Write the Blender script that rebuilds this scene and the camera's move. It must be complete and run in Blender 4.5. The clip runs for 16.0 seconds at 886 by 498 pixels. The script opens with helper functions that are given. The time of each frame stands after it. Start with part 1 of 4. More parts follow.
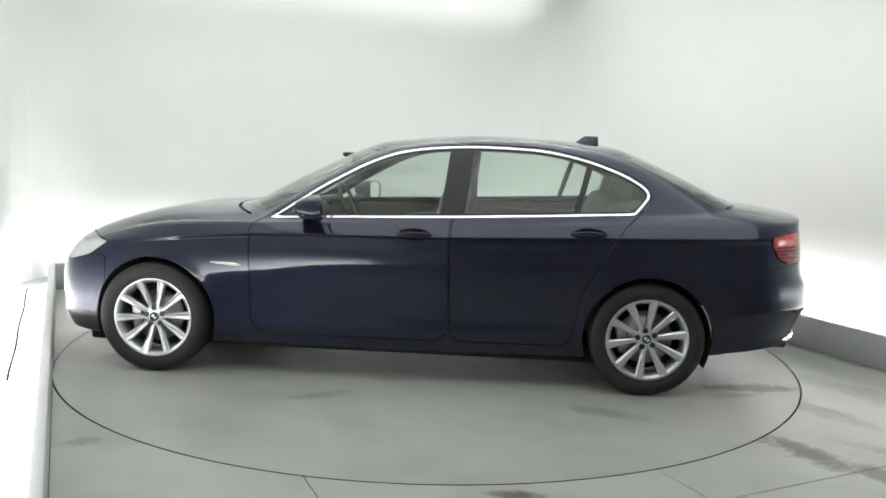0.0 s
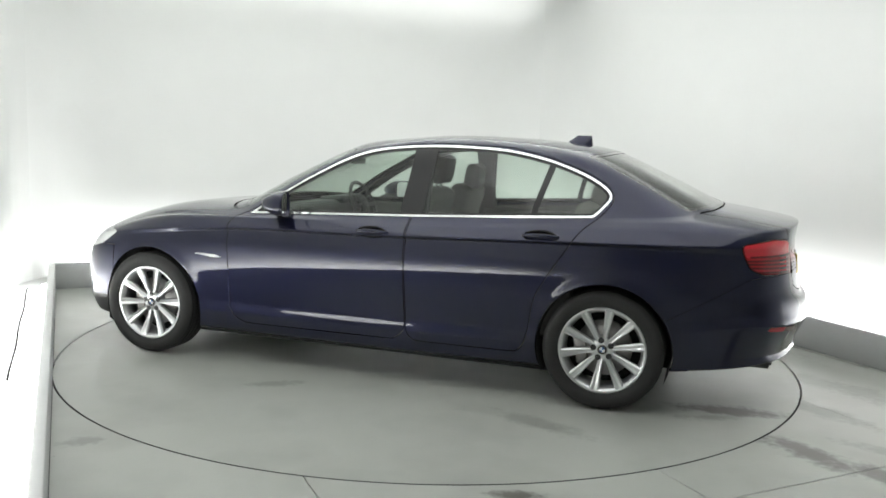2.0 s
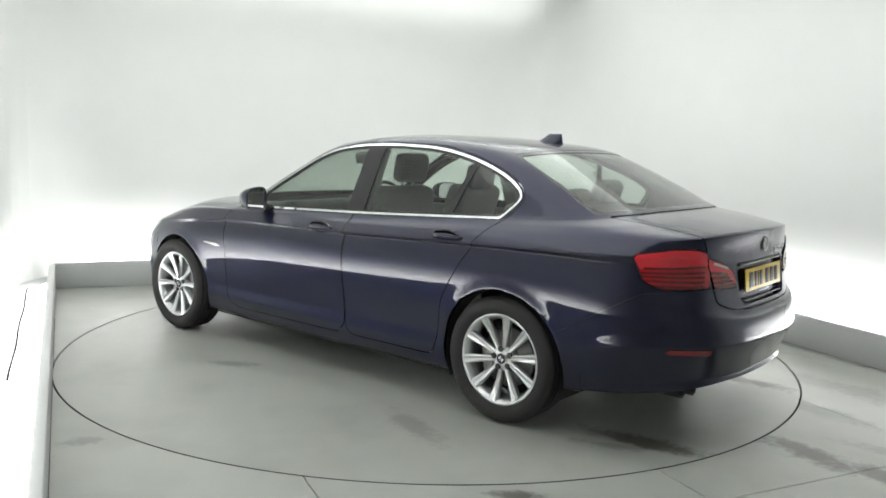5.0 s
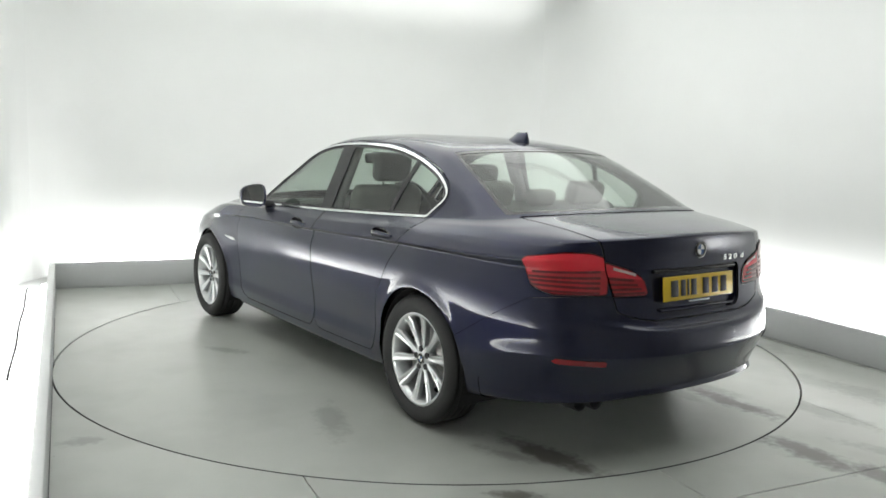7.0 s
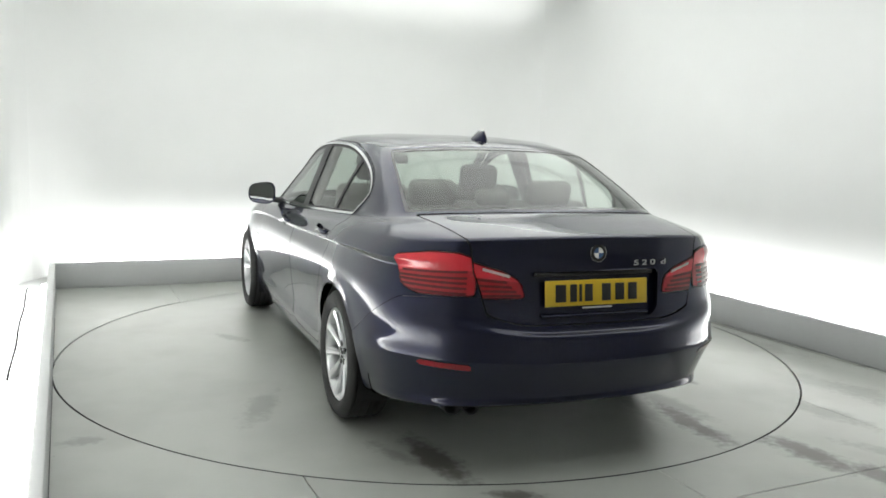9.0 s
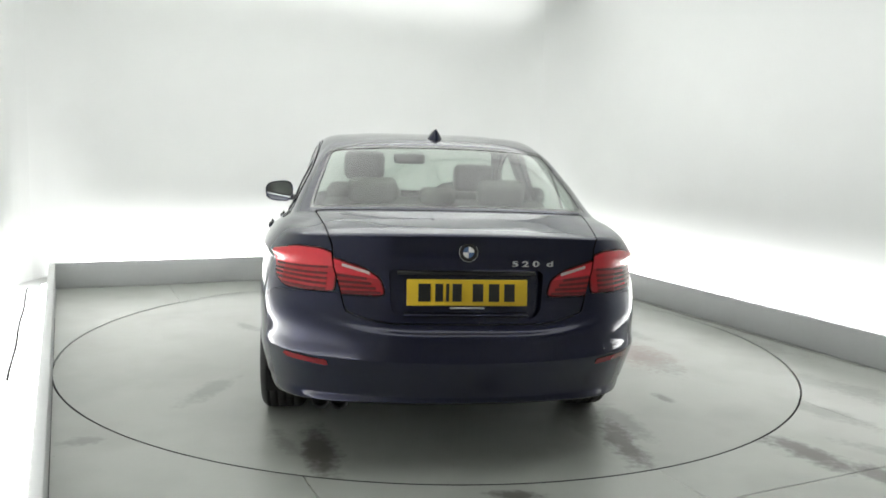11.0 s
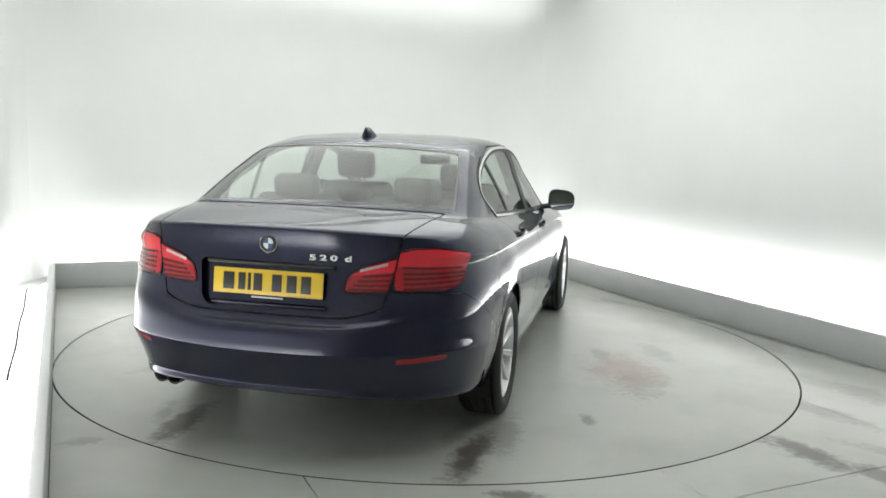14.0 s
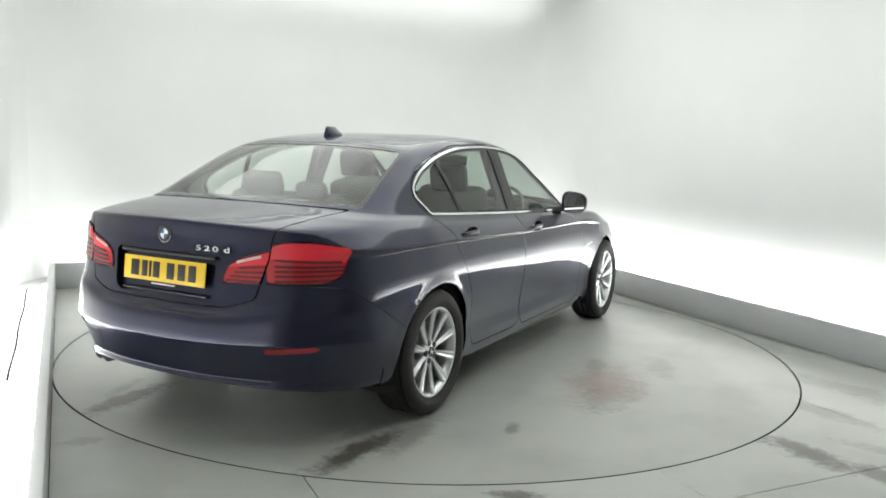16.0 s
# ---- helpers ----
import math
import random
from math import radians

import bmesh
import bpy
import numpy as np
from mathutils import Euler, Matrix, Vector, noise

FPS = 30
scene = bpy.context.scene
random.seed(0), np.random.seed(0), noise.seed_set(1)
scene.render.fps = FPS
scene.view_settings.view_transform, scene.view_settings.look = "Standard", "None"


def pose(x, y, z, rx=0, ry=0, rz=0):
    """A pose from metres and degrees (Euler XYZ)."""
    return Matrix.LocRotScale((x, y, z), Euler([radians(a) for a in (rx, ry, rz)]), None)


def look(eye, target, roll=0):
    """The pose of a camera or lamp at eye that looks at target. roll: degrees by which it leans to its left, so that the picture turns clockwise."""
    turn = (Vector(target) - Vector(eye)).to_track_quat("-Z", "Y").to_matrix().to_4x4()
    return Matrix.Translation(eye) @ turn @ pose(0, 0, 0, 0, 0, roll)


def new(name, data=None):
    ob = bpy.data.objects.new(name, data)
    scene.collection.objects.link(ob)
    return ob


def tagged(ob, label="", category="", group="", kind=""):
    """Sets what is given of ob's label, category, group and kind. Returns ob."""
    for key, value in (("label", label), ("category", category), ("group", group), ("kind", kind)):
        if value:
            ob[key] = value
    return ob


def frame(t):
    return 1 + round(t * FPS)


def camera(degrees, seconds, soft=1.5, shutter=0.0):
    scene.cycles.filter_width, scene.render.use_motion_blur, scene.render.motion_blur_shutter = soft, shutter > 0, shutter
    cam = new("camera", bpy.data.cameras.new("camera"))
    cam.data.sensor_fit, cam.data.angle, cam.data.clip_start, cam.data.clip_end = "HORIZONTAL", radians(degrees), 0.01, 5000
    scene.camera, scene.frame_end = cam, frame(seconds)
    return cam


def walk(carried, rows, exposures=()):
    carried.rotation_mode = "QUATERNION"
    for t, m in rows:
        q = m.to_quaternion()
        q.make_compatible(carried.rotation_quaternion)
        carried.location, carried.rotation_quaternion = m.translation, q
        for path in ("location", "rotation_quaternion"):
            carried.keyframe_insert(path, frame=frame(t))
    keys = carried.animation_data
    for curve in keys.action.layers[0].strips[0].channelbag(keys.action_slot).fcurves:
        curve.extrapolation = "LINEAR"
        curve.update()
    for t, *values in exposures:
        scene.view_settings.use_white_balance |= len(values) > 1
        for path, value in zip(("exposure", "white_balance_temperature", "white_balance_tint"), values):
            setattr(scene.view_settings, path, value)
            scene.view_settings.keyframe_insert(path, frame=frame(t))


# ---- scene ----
# ---------------------------------------------------------------- camera
cam = camera(57.39, 16.0, soft=1.7)
EYE, AIM = (0.0, -5.770, 1.4389), (0.06477, -0.81215, 0.79448)
walk(cam, [(0.0, look(EYE, AIM, 1.79)), (16.0, look(EYE, AIM, 1.79))], exposures=((0.0, 0.0, 6500, 10.0), (16.0, 0.0, 6500, 10.0)))

# ---------------------------------------------------------------- plan
TURN = 24.5                      # the room's turn against the camera's axes
N_LEFT, N_RIGHT, M_BACK = -2.48, 2.62, 2.91
COVE, KERB_H, KERB_T = 0.32, 0.24, 0.05
M_FRONT, M_DARK, CEIL = -7.2, -4.6, 3.35
R_DISC = 2.483
ROOM = pose(0, 0, 0, 0, 0, TURN)


# ---------------------------------------------------------------- world and lamps
world = bpy.data.worlds.new("studio_world")
world.use_nodes = True
world.node_tree.nodes["Background"].inputs[0].default_value = (0.9, 1.0, 0.97, 1)
world.node_tree.nodes["Background"].inputs[1].default_value = 0.02
scene.world = world


def area_lamp(name, m, sx, sy, watts, colour=(0.95, 1.0, 0.97)):
    data = bpy.data.lights.new(name, "AREA")
    data.shape, data.size, data.size_y, data.energy, data.color = "RECTANGLE", sx, sy, watts, colour
    ob = new(name, data)
    ob.matrix_world = m
    return tagged(ob, "white light of the studio", "lamp", kind="structure")


LAMP = (1.0, 1.0, 0.985)
for name, n, m, z, tilt, turn, length, watts in (
        ("cove_light", 0.06, M_BACK + 0.13, 0.17, 118, 0, 4.9, 70), ("cove_light", N_LEFT - 0.13, -0.45, 0.17, 118, 90, 5.7, 76), ("cove_light", N_RIGHT + 0.13, -0.45, 0.17, 118, -90, 5.7, 76),
        ("cornice_light", 0.06, M_BACK - 0.02, 3.08, 125, 0, 4.9, 10), ("cornice_light", N_LEFT + 0.02, -0.45, 3.10, 125, 90, 5.7, 12), ("cornice_light", N_RIGHT - 0.02, -0.45, 3.12, 125, -90, 5.7, 5)):
    area_lamp(name, ROOM @ pose(n, m, z, 0, 0, turn) @ pose(0, 0, 0, tilt), length, 0.10, watts, LAMP)
area_lamp("ceiling_light", ROOM @ pose(0.06, -0.75, CEIL - 0.06), 4.7, 6.0, 99, LAMP)


# ---------------------------------------------------------------- materials
def material(name):
    m = bpy.data.materials.new(name)
    m.use_nodes = True
    return m, m.node_tree.nodes, m.node_tree.links, m.node_tree.nodes["Principled BSDF"]


def plain(name, colour, rough=0.5, metal=0.0, coat=0.0, grain=0.0, size=60.0, bump=0.0, vary=0.15, emit=0.0):
    """A surface with a fine and a coarse variation of tone, gloss and relief."""
    m, n, l, b = material(name)
    b.inputs["Roughness"].default_value, b.inputs["Metallic"].default_value = rough, metal
    b.inputs["Coat Weight"].default_value, b.inputs["Coat Roughness"].default_value = coat, 0.03
    tc = n.new("ShaderNodeTexCoord")
    fine, wide = n.new("ShaderNodeTexNoise"), n.new("ShaderNodeTexNoise")
    fine.inputs["Scale"].default_value, wide.inputs["Scale"].default_value = size, size / 14
    fine.inputs["Detail"].default_value = 4
    for t in (fine, wide):
        l.new(tc.outputs["Object"], t.inputs["Vector"])
    add = n.new("ShaderNodeMath")
    add.operation = "MULTIPLY_ADD"
    l.new(fine.outputs["Fac"], add.inputs[0])
    add.inputs[1].default_value = grain
    l.new(wide.outputs["Fac"], add.inputs[2])
    ramp = n.new("ShaderNodeMapRange")
    ramp.inputs["From Min"].default_value, ramp.inputs["From Max"].default_value = 0.2, 0.8 + grain
    ramp.inputs["To Min"].default_value, ramp.inputs["To Max"].default_value = 1 - vary, 1 + vary
    l.new(add.outputs[0], ramp.inputs["Value"])
    mul = n.new("ShaderNodeVectorMath")
    mul.operation = "SCALE"
    mul.inputs[0].default_value = colour
    l.new(ramp.outputs[0], mul.inputs["Scale"])
    l.new(mul.outputs[0], b.inputs["Base Color"])
    if bump:
        bm = n.new("ShaderNodeBump")
        bm.inputs["Strength"].default_value, bm.inputs["Distance"].default_value = bump, 0.002
        l.new(fine.outputs["Fac"], bm.inputs["Height"])
        l.new(bm.outputs[0], b.inputs["Normal"])
    if emit:
        b.inputs["Emission Color"].default_value, b.inputs["Emission Strength"].default_value = (*colour, 1), emit
    return m


def glass(name, tint, gloss=1.0):
    """A thin pane: clear or tinted, with Fresnel gloss on top."""
    m, n, l, b = material(name)
    n.remove(b)
    clear, shine, mix, fr = n.new("ShaderNodeBsdfTransparent"), n.new("ShaderNodeBsdfGlossy"), n.new("ShaderNodeMixShader"), n.new("ShaderNodeLayerWeight")
    clear.inputs["Color"].default_value = (*tint, 1)
    shine.inputs["Roughness"].default_value = 0.01
    fr.inputs["Blend"].default_value = 0.5
    rise, sc = n.new("ShaderNodeMath"), n.new("ShaderNodeMath")
    rise.operation, sc.operation = "POWER", "MULTIPLY_ADD"
    rise.inputs[1].default_value = 4.5
    sc.inputs[1].default_value, sc.inputs[2].default_value = 0.9 * gloss, 0.07 * gloss
    l.new(fr.outputs["Facing"], rise.inputs[0])
    l.new(rise.outputs[0], sc.inputs[0])
    l.new(sc.outputs[0], mix.inputs[0])
    l.new(clear.outputs[0], mix.inputs[1])
    l.new(shine.outputs[0], mix.inputs[2])
    l.new(mix.outputs[0], n["Material Output"].inputs["Surface"])
    return m


def stained(name, colour, stains, rough=0.33, rusty=()):
    """Painted floor: mottling, dust, and blots (x, y, half length, half width, turn, strength) in the object's own metres."""
    m, n, l, b = material(name)
    tc = n.new("ShaderNodeTexCoord")

    def tex(scale, detail=4.0):
        t = n.new("ShaderNodeTexNoise")
        t.inputs["Scale"].default_value, t.inputs["Detail"].default_value = scale, detail
        l.new(tc.outputs["Object"], t.inputs["Vector"])
        return t.outputs["Fac"]

    def calc(op, a, c, d=None):
        t = n.new("ShaderNodeMath")
        t.operation = op
        for i, v in enumerate((a, c, d)):
            if v is None:
                continue
            if isinstance(v, (int, float)):
                t.inputs[i].default_value = v
            else:
                l.new(v, t.inputs[i])
        return t.outputs[0]

    coarse, mid, fine = tex(0.9), tex(4.5), tex(55)
    smear = tex(1.6, 3.0)
    tone = calc("MULTIPLY_ADD", coarse, 0.22, calc("MULTIPLY_ADD", mid, 0.14, calc("MULTIPLY_ADD", fine, 0.06, 0.79)))
    dirt = n.new("ShaderNodeMapRange")
    dirt.inputs["From Min"].default_value, dirt.inputs["From Max"].default_value = 0.48, 0.80
    dirt.inputs["To Min"].default_value, dirt.inputs["To Max"].default_value = 0.0, 0.26
    l.new(smear, dirt.inputs["Value"])
    ragged = calc("MULTIPLY_ADD", tex(26.0, 6.0), 0.55, calc("MULTIPLY", tex(7.0, 6.0), 0.75))
    total, rust = None, None
    for x, y, hx, hy, turn, strength in list(stains) + list(rusty):
        mp = n.new("ShaderNodeMapping")
        mp.vector_type = "TEXTURE"
        mp.inputs["Location"].default_value = (x, y, 0)
        mp.inputs["Rotation"].default_value = (0, 0, radians(turn))
        mp.inputs["Scale"].default_value = (hx, hy, 1000)
        l.new(tc.outputs["Object"], mp.inputs["Vector"])
        ln = n.new("ShaderNodeVectorMath")
        ln.operation = "LENGTH"
        l.new(mp.outputs[0], ln.inputs[0])
        edge = calc("MULTIPLY_ADD", ragged, 1.3, calc("SUBTRACT", ln.outputs["Value"], 0.65))
        mr = n.new("ShaderNodeMapRange")
        mr.interpolation_type = "SMOOTHSTEP"
        mr.inputs["From Min"].default_value, mr.inputs["From Max"].default_value = 0.42, 1.05
        mr.inputs["To Min"].default_value, mr.inputs["To Max"].default_value = strength, 0.0
        l.new(edge, mr.inputs["Value"])
        if (x, y, hx, hy, turn, strength) in rusty:
            rust = mr.outputs[0] if rust is None else calc("MAXIMUM", rust, mr.outputs[0])
            continue
        total = mr.outputs[0] if total is None else calc("MAXIMUM", total, mr.outputs[0])
    total = calc("MAXIMUM", total, dirt.outputs[0])
    mul = n.new("ShaderNodeVectorMath")
    mul.operation = "SCALE"
    mul.inputs[0].default_value = colour
    l.new(tone, mul.inputs["Scale"])
    mix = n.new("ShaderNodeMix")
    mix.data_type = "RGBA"
    l.new(total, mix.inputs["Factor"])
    l.new(mul.outputs[0], mix.inputs["A"])
    mix.inputs["B"].default_value = (0.052, 0.042, 0.034, 1)
    surface = mix.outputs["Result"]
    if rust is not None:
        tint = n.new("ShaderNodeMix")
        tint.data_type = "RGBA"
        l.new(rust, tint.inputs["Factor"])
        l.new(surface, tint.inputs["A"])
        tint.inputs["B"].default_value = (0.25, 0.16, 0.14, 1)
        surface = tint.outputs["Result"]
    l.new(surface, b.inputs["Base Color"])
    l.new(calc("MULTIPLY_ADD", mid, 0.25, rough - 0.12), b.inputs["Roughness"])
    return m


WALL = plain("white_wall_paint", (0.75, 0.76, 0.75), 0.6, grain=0.3, size=30, bump=0.05, vary=0.025)
# Walls out of view: greyer than WALL, so the car reflects them darker.
DIMWALL = plain("dimmed_wall_grey", (0.60, 0.60, 0.60), 0.7, grain=0.3, size=30, bump=0.05, vary=0.05)
CEILING = plain("white_ceiling_paint", (0.78, 0.80, 0.78), 0.7, size=20, vary=0.03)
KERB = plain("grey_kerb_paint", (0.46, 0.47, 0.47), 0.5, grain=0.4, size=25, bump=0.1, vary=0.08)
PIT = plain("dark_pit_concrete", (0.03, 0.03, 0.03), 0.9, grain=0.4)
FLOOR = stained("grey_floor_paint", (0.385, 0.402, 0.372), [(1.86, -2.00, 0.46, 0.17, -61, 0.8), (2.12, -2.30, 0.40, 0.16, -55, 0.7), (2.30, -2.0, 0.45, 0.12, -40, 0.35), (0.38, -2.57, 0.20, 0.08, 0, 0.8), (-1.62, -2.10, 0.17, 0.10, 20, 0.45),
                                                        (2.20, -1.30, 0.60, 0.16, -55, 0.35), (2.5, -0.8, 0.7, 0.18, -64, 0.32), (2.40, 0.35, 0.8, 0.16, -64, 0.35), (1.75, 1.75, 0.6, 0.14, -64, 0.3), (2.35, 1.07, 3.2, 0.05, -65.5, 0.6), (2.26, 0.75, 1.7, 0.19, -65.5, 0.34), (2.66, -0.95, 0.5, 0.22, -60, 0.4)])
DISC = stained("turntable_paint", (0.37, 0.386, 0.357), [(-2.08, 0.75, 0.52, 0.14, 8, 0.85), (-1.95, 0.92, 0.30, 0.09, 20, 0.45), (-2.02, -0.73, 0.56, 0.14, -6, 0.9), (-1.70, -0.84, 0.5, 0.14, 5, 0.45), (-1.75, -0.62, 0.4, 0.10, -10, 0.4),
                                                         (0.3, -1.6, 0.45, 0.16, 20, 0.3), (-0.5, -1.5, 0.6, 0.22, 0, 0.35), (-1.1, 1.4, 0.45, 0.13, -20, 0.35), (0.5, 1.35, 0.3, 0.09, 30, 0.4), (-1.35, -1.23, 0.13, 0.06, 15, 0.6), (0.12, -1.22, 0.28, 0.12, 10, 0.35)],
               rusty=[(-0.28, -1.40, 0.66, 0.38, 10, 0.6)])
LED = plain("lit_led_strip", (0.95, 1.0, 0.97), 0.5, vary=0.01, emit=6.0)
PANEL = plain("lit_ceiling_diffuser", (0.95, 1.0, 0.97), 0.5, vary=0.01, emit=0.15)
BLACK = plain("black_plastic", (0.018, 0.018, 0.019), 0.45, grain=0.4, size=300, bump=0.1)
MATTEBLACK = plain("matte_black_sheath", (0.008, 0.008, 0.008), 1.0)
MATTEBLACK.node_tree.nodes["Principled BSDF"].inputs["Specular IOR Level"].default_value = 0.0
GLOSSBLACK = plain("gloss_black_trim", (0.012, 0.012, 0.013), 0.12, coat=0.5)
RUBBER = plain("tyre_rubber", (0.014, 0.014, 0.014), 0.7, grain=0.5, size=120, bump=0.3, vary=0.3)
LINER = plain("dark_felt_liner", (0.012, 0.012, 0.012), 0.95, grain=0.4)
SHELL = plain("dark_body_frame", (0.10, 0.10, 0.098), 0.9)
CHROME = plain("satin_chrome", (0.80, 0.81, 0.82), 0.13, metal=1.0, vary=0.03)
ALLOY = plain("silver_alloy", (0.62, 0.63, 0.64), 0.28, metal=0.85, coat=0.4, grain=0.3, size=90, vary=0.06)
STEEL = plain("brake_steel", (0.35, 0.34, 0.33), 0.4, metal=1.0, grain=0.5, size=80, vary=0.2)
DARKSTEEL = plain("sooty_steel", (0.05, 0.05, 0.052), 0.4, metal=1.0, grain=0.5, size=90, vary=0.3)
PAINT = plain("navy_metallic_paint", (0.0110, 0.0126, 0.0345), 0.38, metal=0.7, coat=1.0, grain=0.3, size=40, vary=0.05)
PAINT.node_tree.nodes["Principled BSDF"].inputs["Specular IOR Level"].default_value = 0.0
FABRIC = plain("grey_seat_leather", (0.17, 0.167, 0.15), 0.6, grain=0.4, size=150, bump=0.2)
DARKSEAT = plain("dark_seat_leather", (0.05, 0.05, 0.048), 0.55, grain=0.4, size=150, bump=0.2)
HEADLINER = plain("pale_headliner", (0.42, 0.42, 0.39), 0.9, grain=0.5, size=200)
PANE = glass("tinted_side_glass", (0.74, 0.81, 0.76))
SCREEN = glass("tinted_screen_glass", (0.68, 0.76, 0.70), 1.25)
LENS = glass("clear_lamp_lens", (0.92, 0.93, 0.94))
RED = plain("red_lamp_plastic", (0.36, 0.005, 0.011), 0.18, coat=0.9, vary=0.08)
REFLEX = plain("red_reflector_plastic", (0.22, 0.004, 0.010), 0.2, coat=0.6, vary=0.08)
BRIGHTRED = plain("bright_red_lamp_plastic", (0.62, 0.016, 0.030), 0.18, coat=0.9, vary=0.08)
DARKRED = plain("deep_red_lamp_plastic", (0.11, 0.003, 0.006), 0.2, coat=0.45, vary=0.08)
PALELENS = plain("pale_lamp_plastic", (0.55, 0.40, 0.40), 0.15, coat=1.0, vary=0.05)
YELLOW = plain("yellow_plate_film", (0.70, 0.47, 0.02), 0.35, coat=0.3, vary=0.04)
INK = plain("black_plate_ink", (0.015, 0.015, 0.015), 0.4)
MIRROR = plain("mirror_silver", (0.85, 0.86, 0.87), 0.02, metal=1.0, vary=0.01)
BADGEBLUE = plain("badge_blue_enamel", (0.06, 0.12, 0.26), 0.2, coat=1.0)
WHITE = plain("badge_white_enamel", (0.8, 0.8, 0.8), 0.2, coat=1.0, vary=0.03)


# ---------------------------------------------------------------- mesh helpers
def mesh_of(name, verts, faces, mat, smooth=False, normals=None):
    me = bpy.data.meshes.new(name)
    me.from_pydata([tuple(v) for v in verts], [], [tuple(f) for f in faces])
    me.update()
    if mat:
        me.materials.append(mat)
    if smooth:
        me.polygons.foreach_set("use_smooth", [True] * len(me.polygons))
        if normals is not None:
            me.normals_split_custom_set_from_vertices([tuple(v) for v in normals])
    return me


def part(name, data, mat, parent, label="", m=None):
    """Links a bmesh or a mesh as one object under its parent."""
    if isinstance(data, bmesh.types.BMesh):
        me = bpy.data.meshes.new(name)
        data.to_mesh(me)
        data.free()
        me.materials.append(mat)
    else:
        me = data
    ob = new(name, me)
    ob.parent = parent
    if m is not None:
        ob.matrix_basis = m
    return tagged(ob, label) if label else ob


def box(sx, sy, sz, m=None, bevel=0.0, seg=2, smooth=True):
    bm = bmesh.new()
    bmesh.ops.create_cube(bm, size=1.0, matrix=Matrix.Diagonal((sx, sy, sz, 1)))
    if bevel:
        bmesh.ops.bevel(bm, geom=list(bm.edges), offset=bevel, segments=seg, profile=0.5, affect="EDGES")
    if smooth and bevel:
        for f in bm.faces:
            f.smooth = True
    if m is not None:
        bm.transform(m)
    return bm


def lathe(profile, seg=64, axis="y", smooth=True):
    """Turns (radius, along) pairs about an axis."""
    bm = bmesh.new()
    rings = []
    for r, a in profile:
        row = []
        for i in range(seg):
            t = 2 * math.pi * i / seg
            c, s = r * math.cos(t), r * math.sin(t)
            row.append(bm.verts.new({"y": (c, a, s), "z": (c, s, a), "x": (a, c, s)}[axis]))
        rings.append(row)
    for a, b in zip(rings, rings[1:]):
        for i in range(seg):
            f = bm.faces.new((a[i], a[(i + 1) % seg], b[(i + 1) % seg], b[i]))
            f.smooth = smooth
    bmesh.ops.recalc_face_normals(bm, faces=bm.faces)
    return bm


def disc_bm(r, m=None, seg=48, depth=0.002):
    bm = bmesh.new()
    bmesh.ops.create_cone(bm, cap_ends=True, segments=seg, radius1=r, radius2=r, depth=depth, matrix=m or Matrix())
    return bm


def loft_prism(outline, depth, m=None, bevel=0.0):
    """A flat outline in xy pushed to a depth along z."""
    bm = bmesh.new()
    bottom = [bm.verts.new((x, y, 0)) for x, y in outline]
    f = bm.faces.new(bottom)
    r = bmesh.ops.extrude_face_region(bm, geom=[f])
    bmesh.ops.translate(bm, verts=[v for v in r["geom"] if isinstance(v, bmesh.types.BMVert)], vec=(0, 0, depth))
    bmesh.ops.recalc_face_normals(bm, faces=bm.faces)
    if bevel:
        bmesh.ops.bevel(bm, geom=list(bm.edges), offset=bevel, segments=2, profile=0.5, affect="EDGES")
    if m is not None:
        bm.transform(m)
    return bm


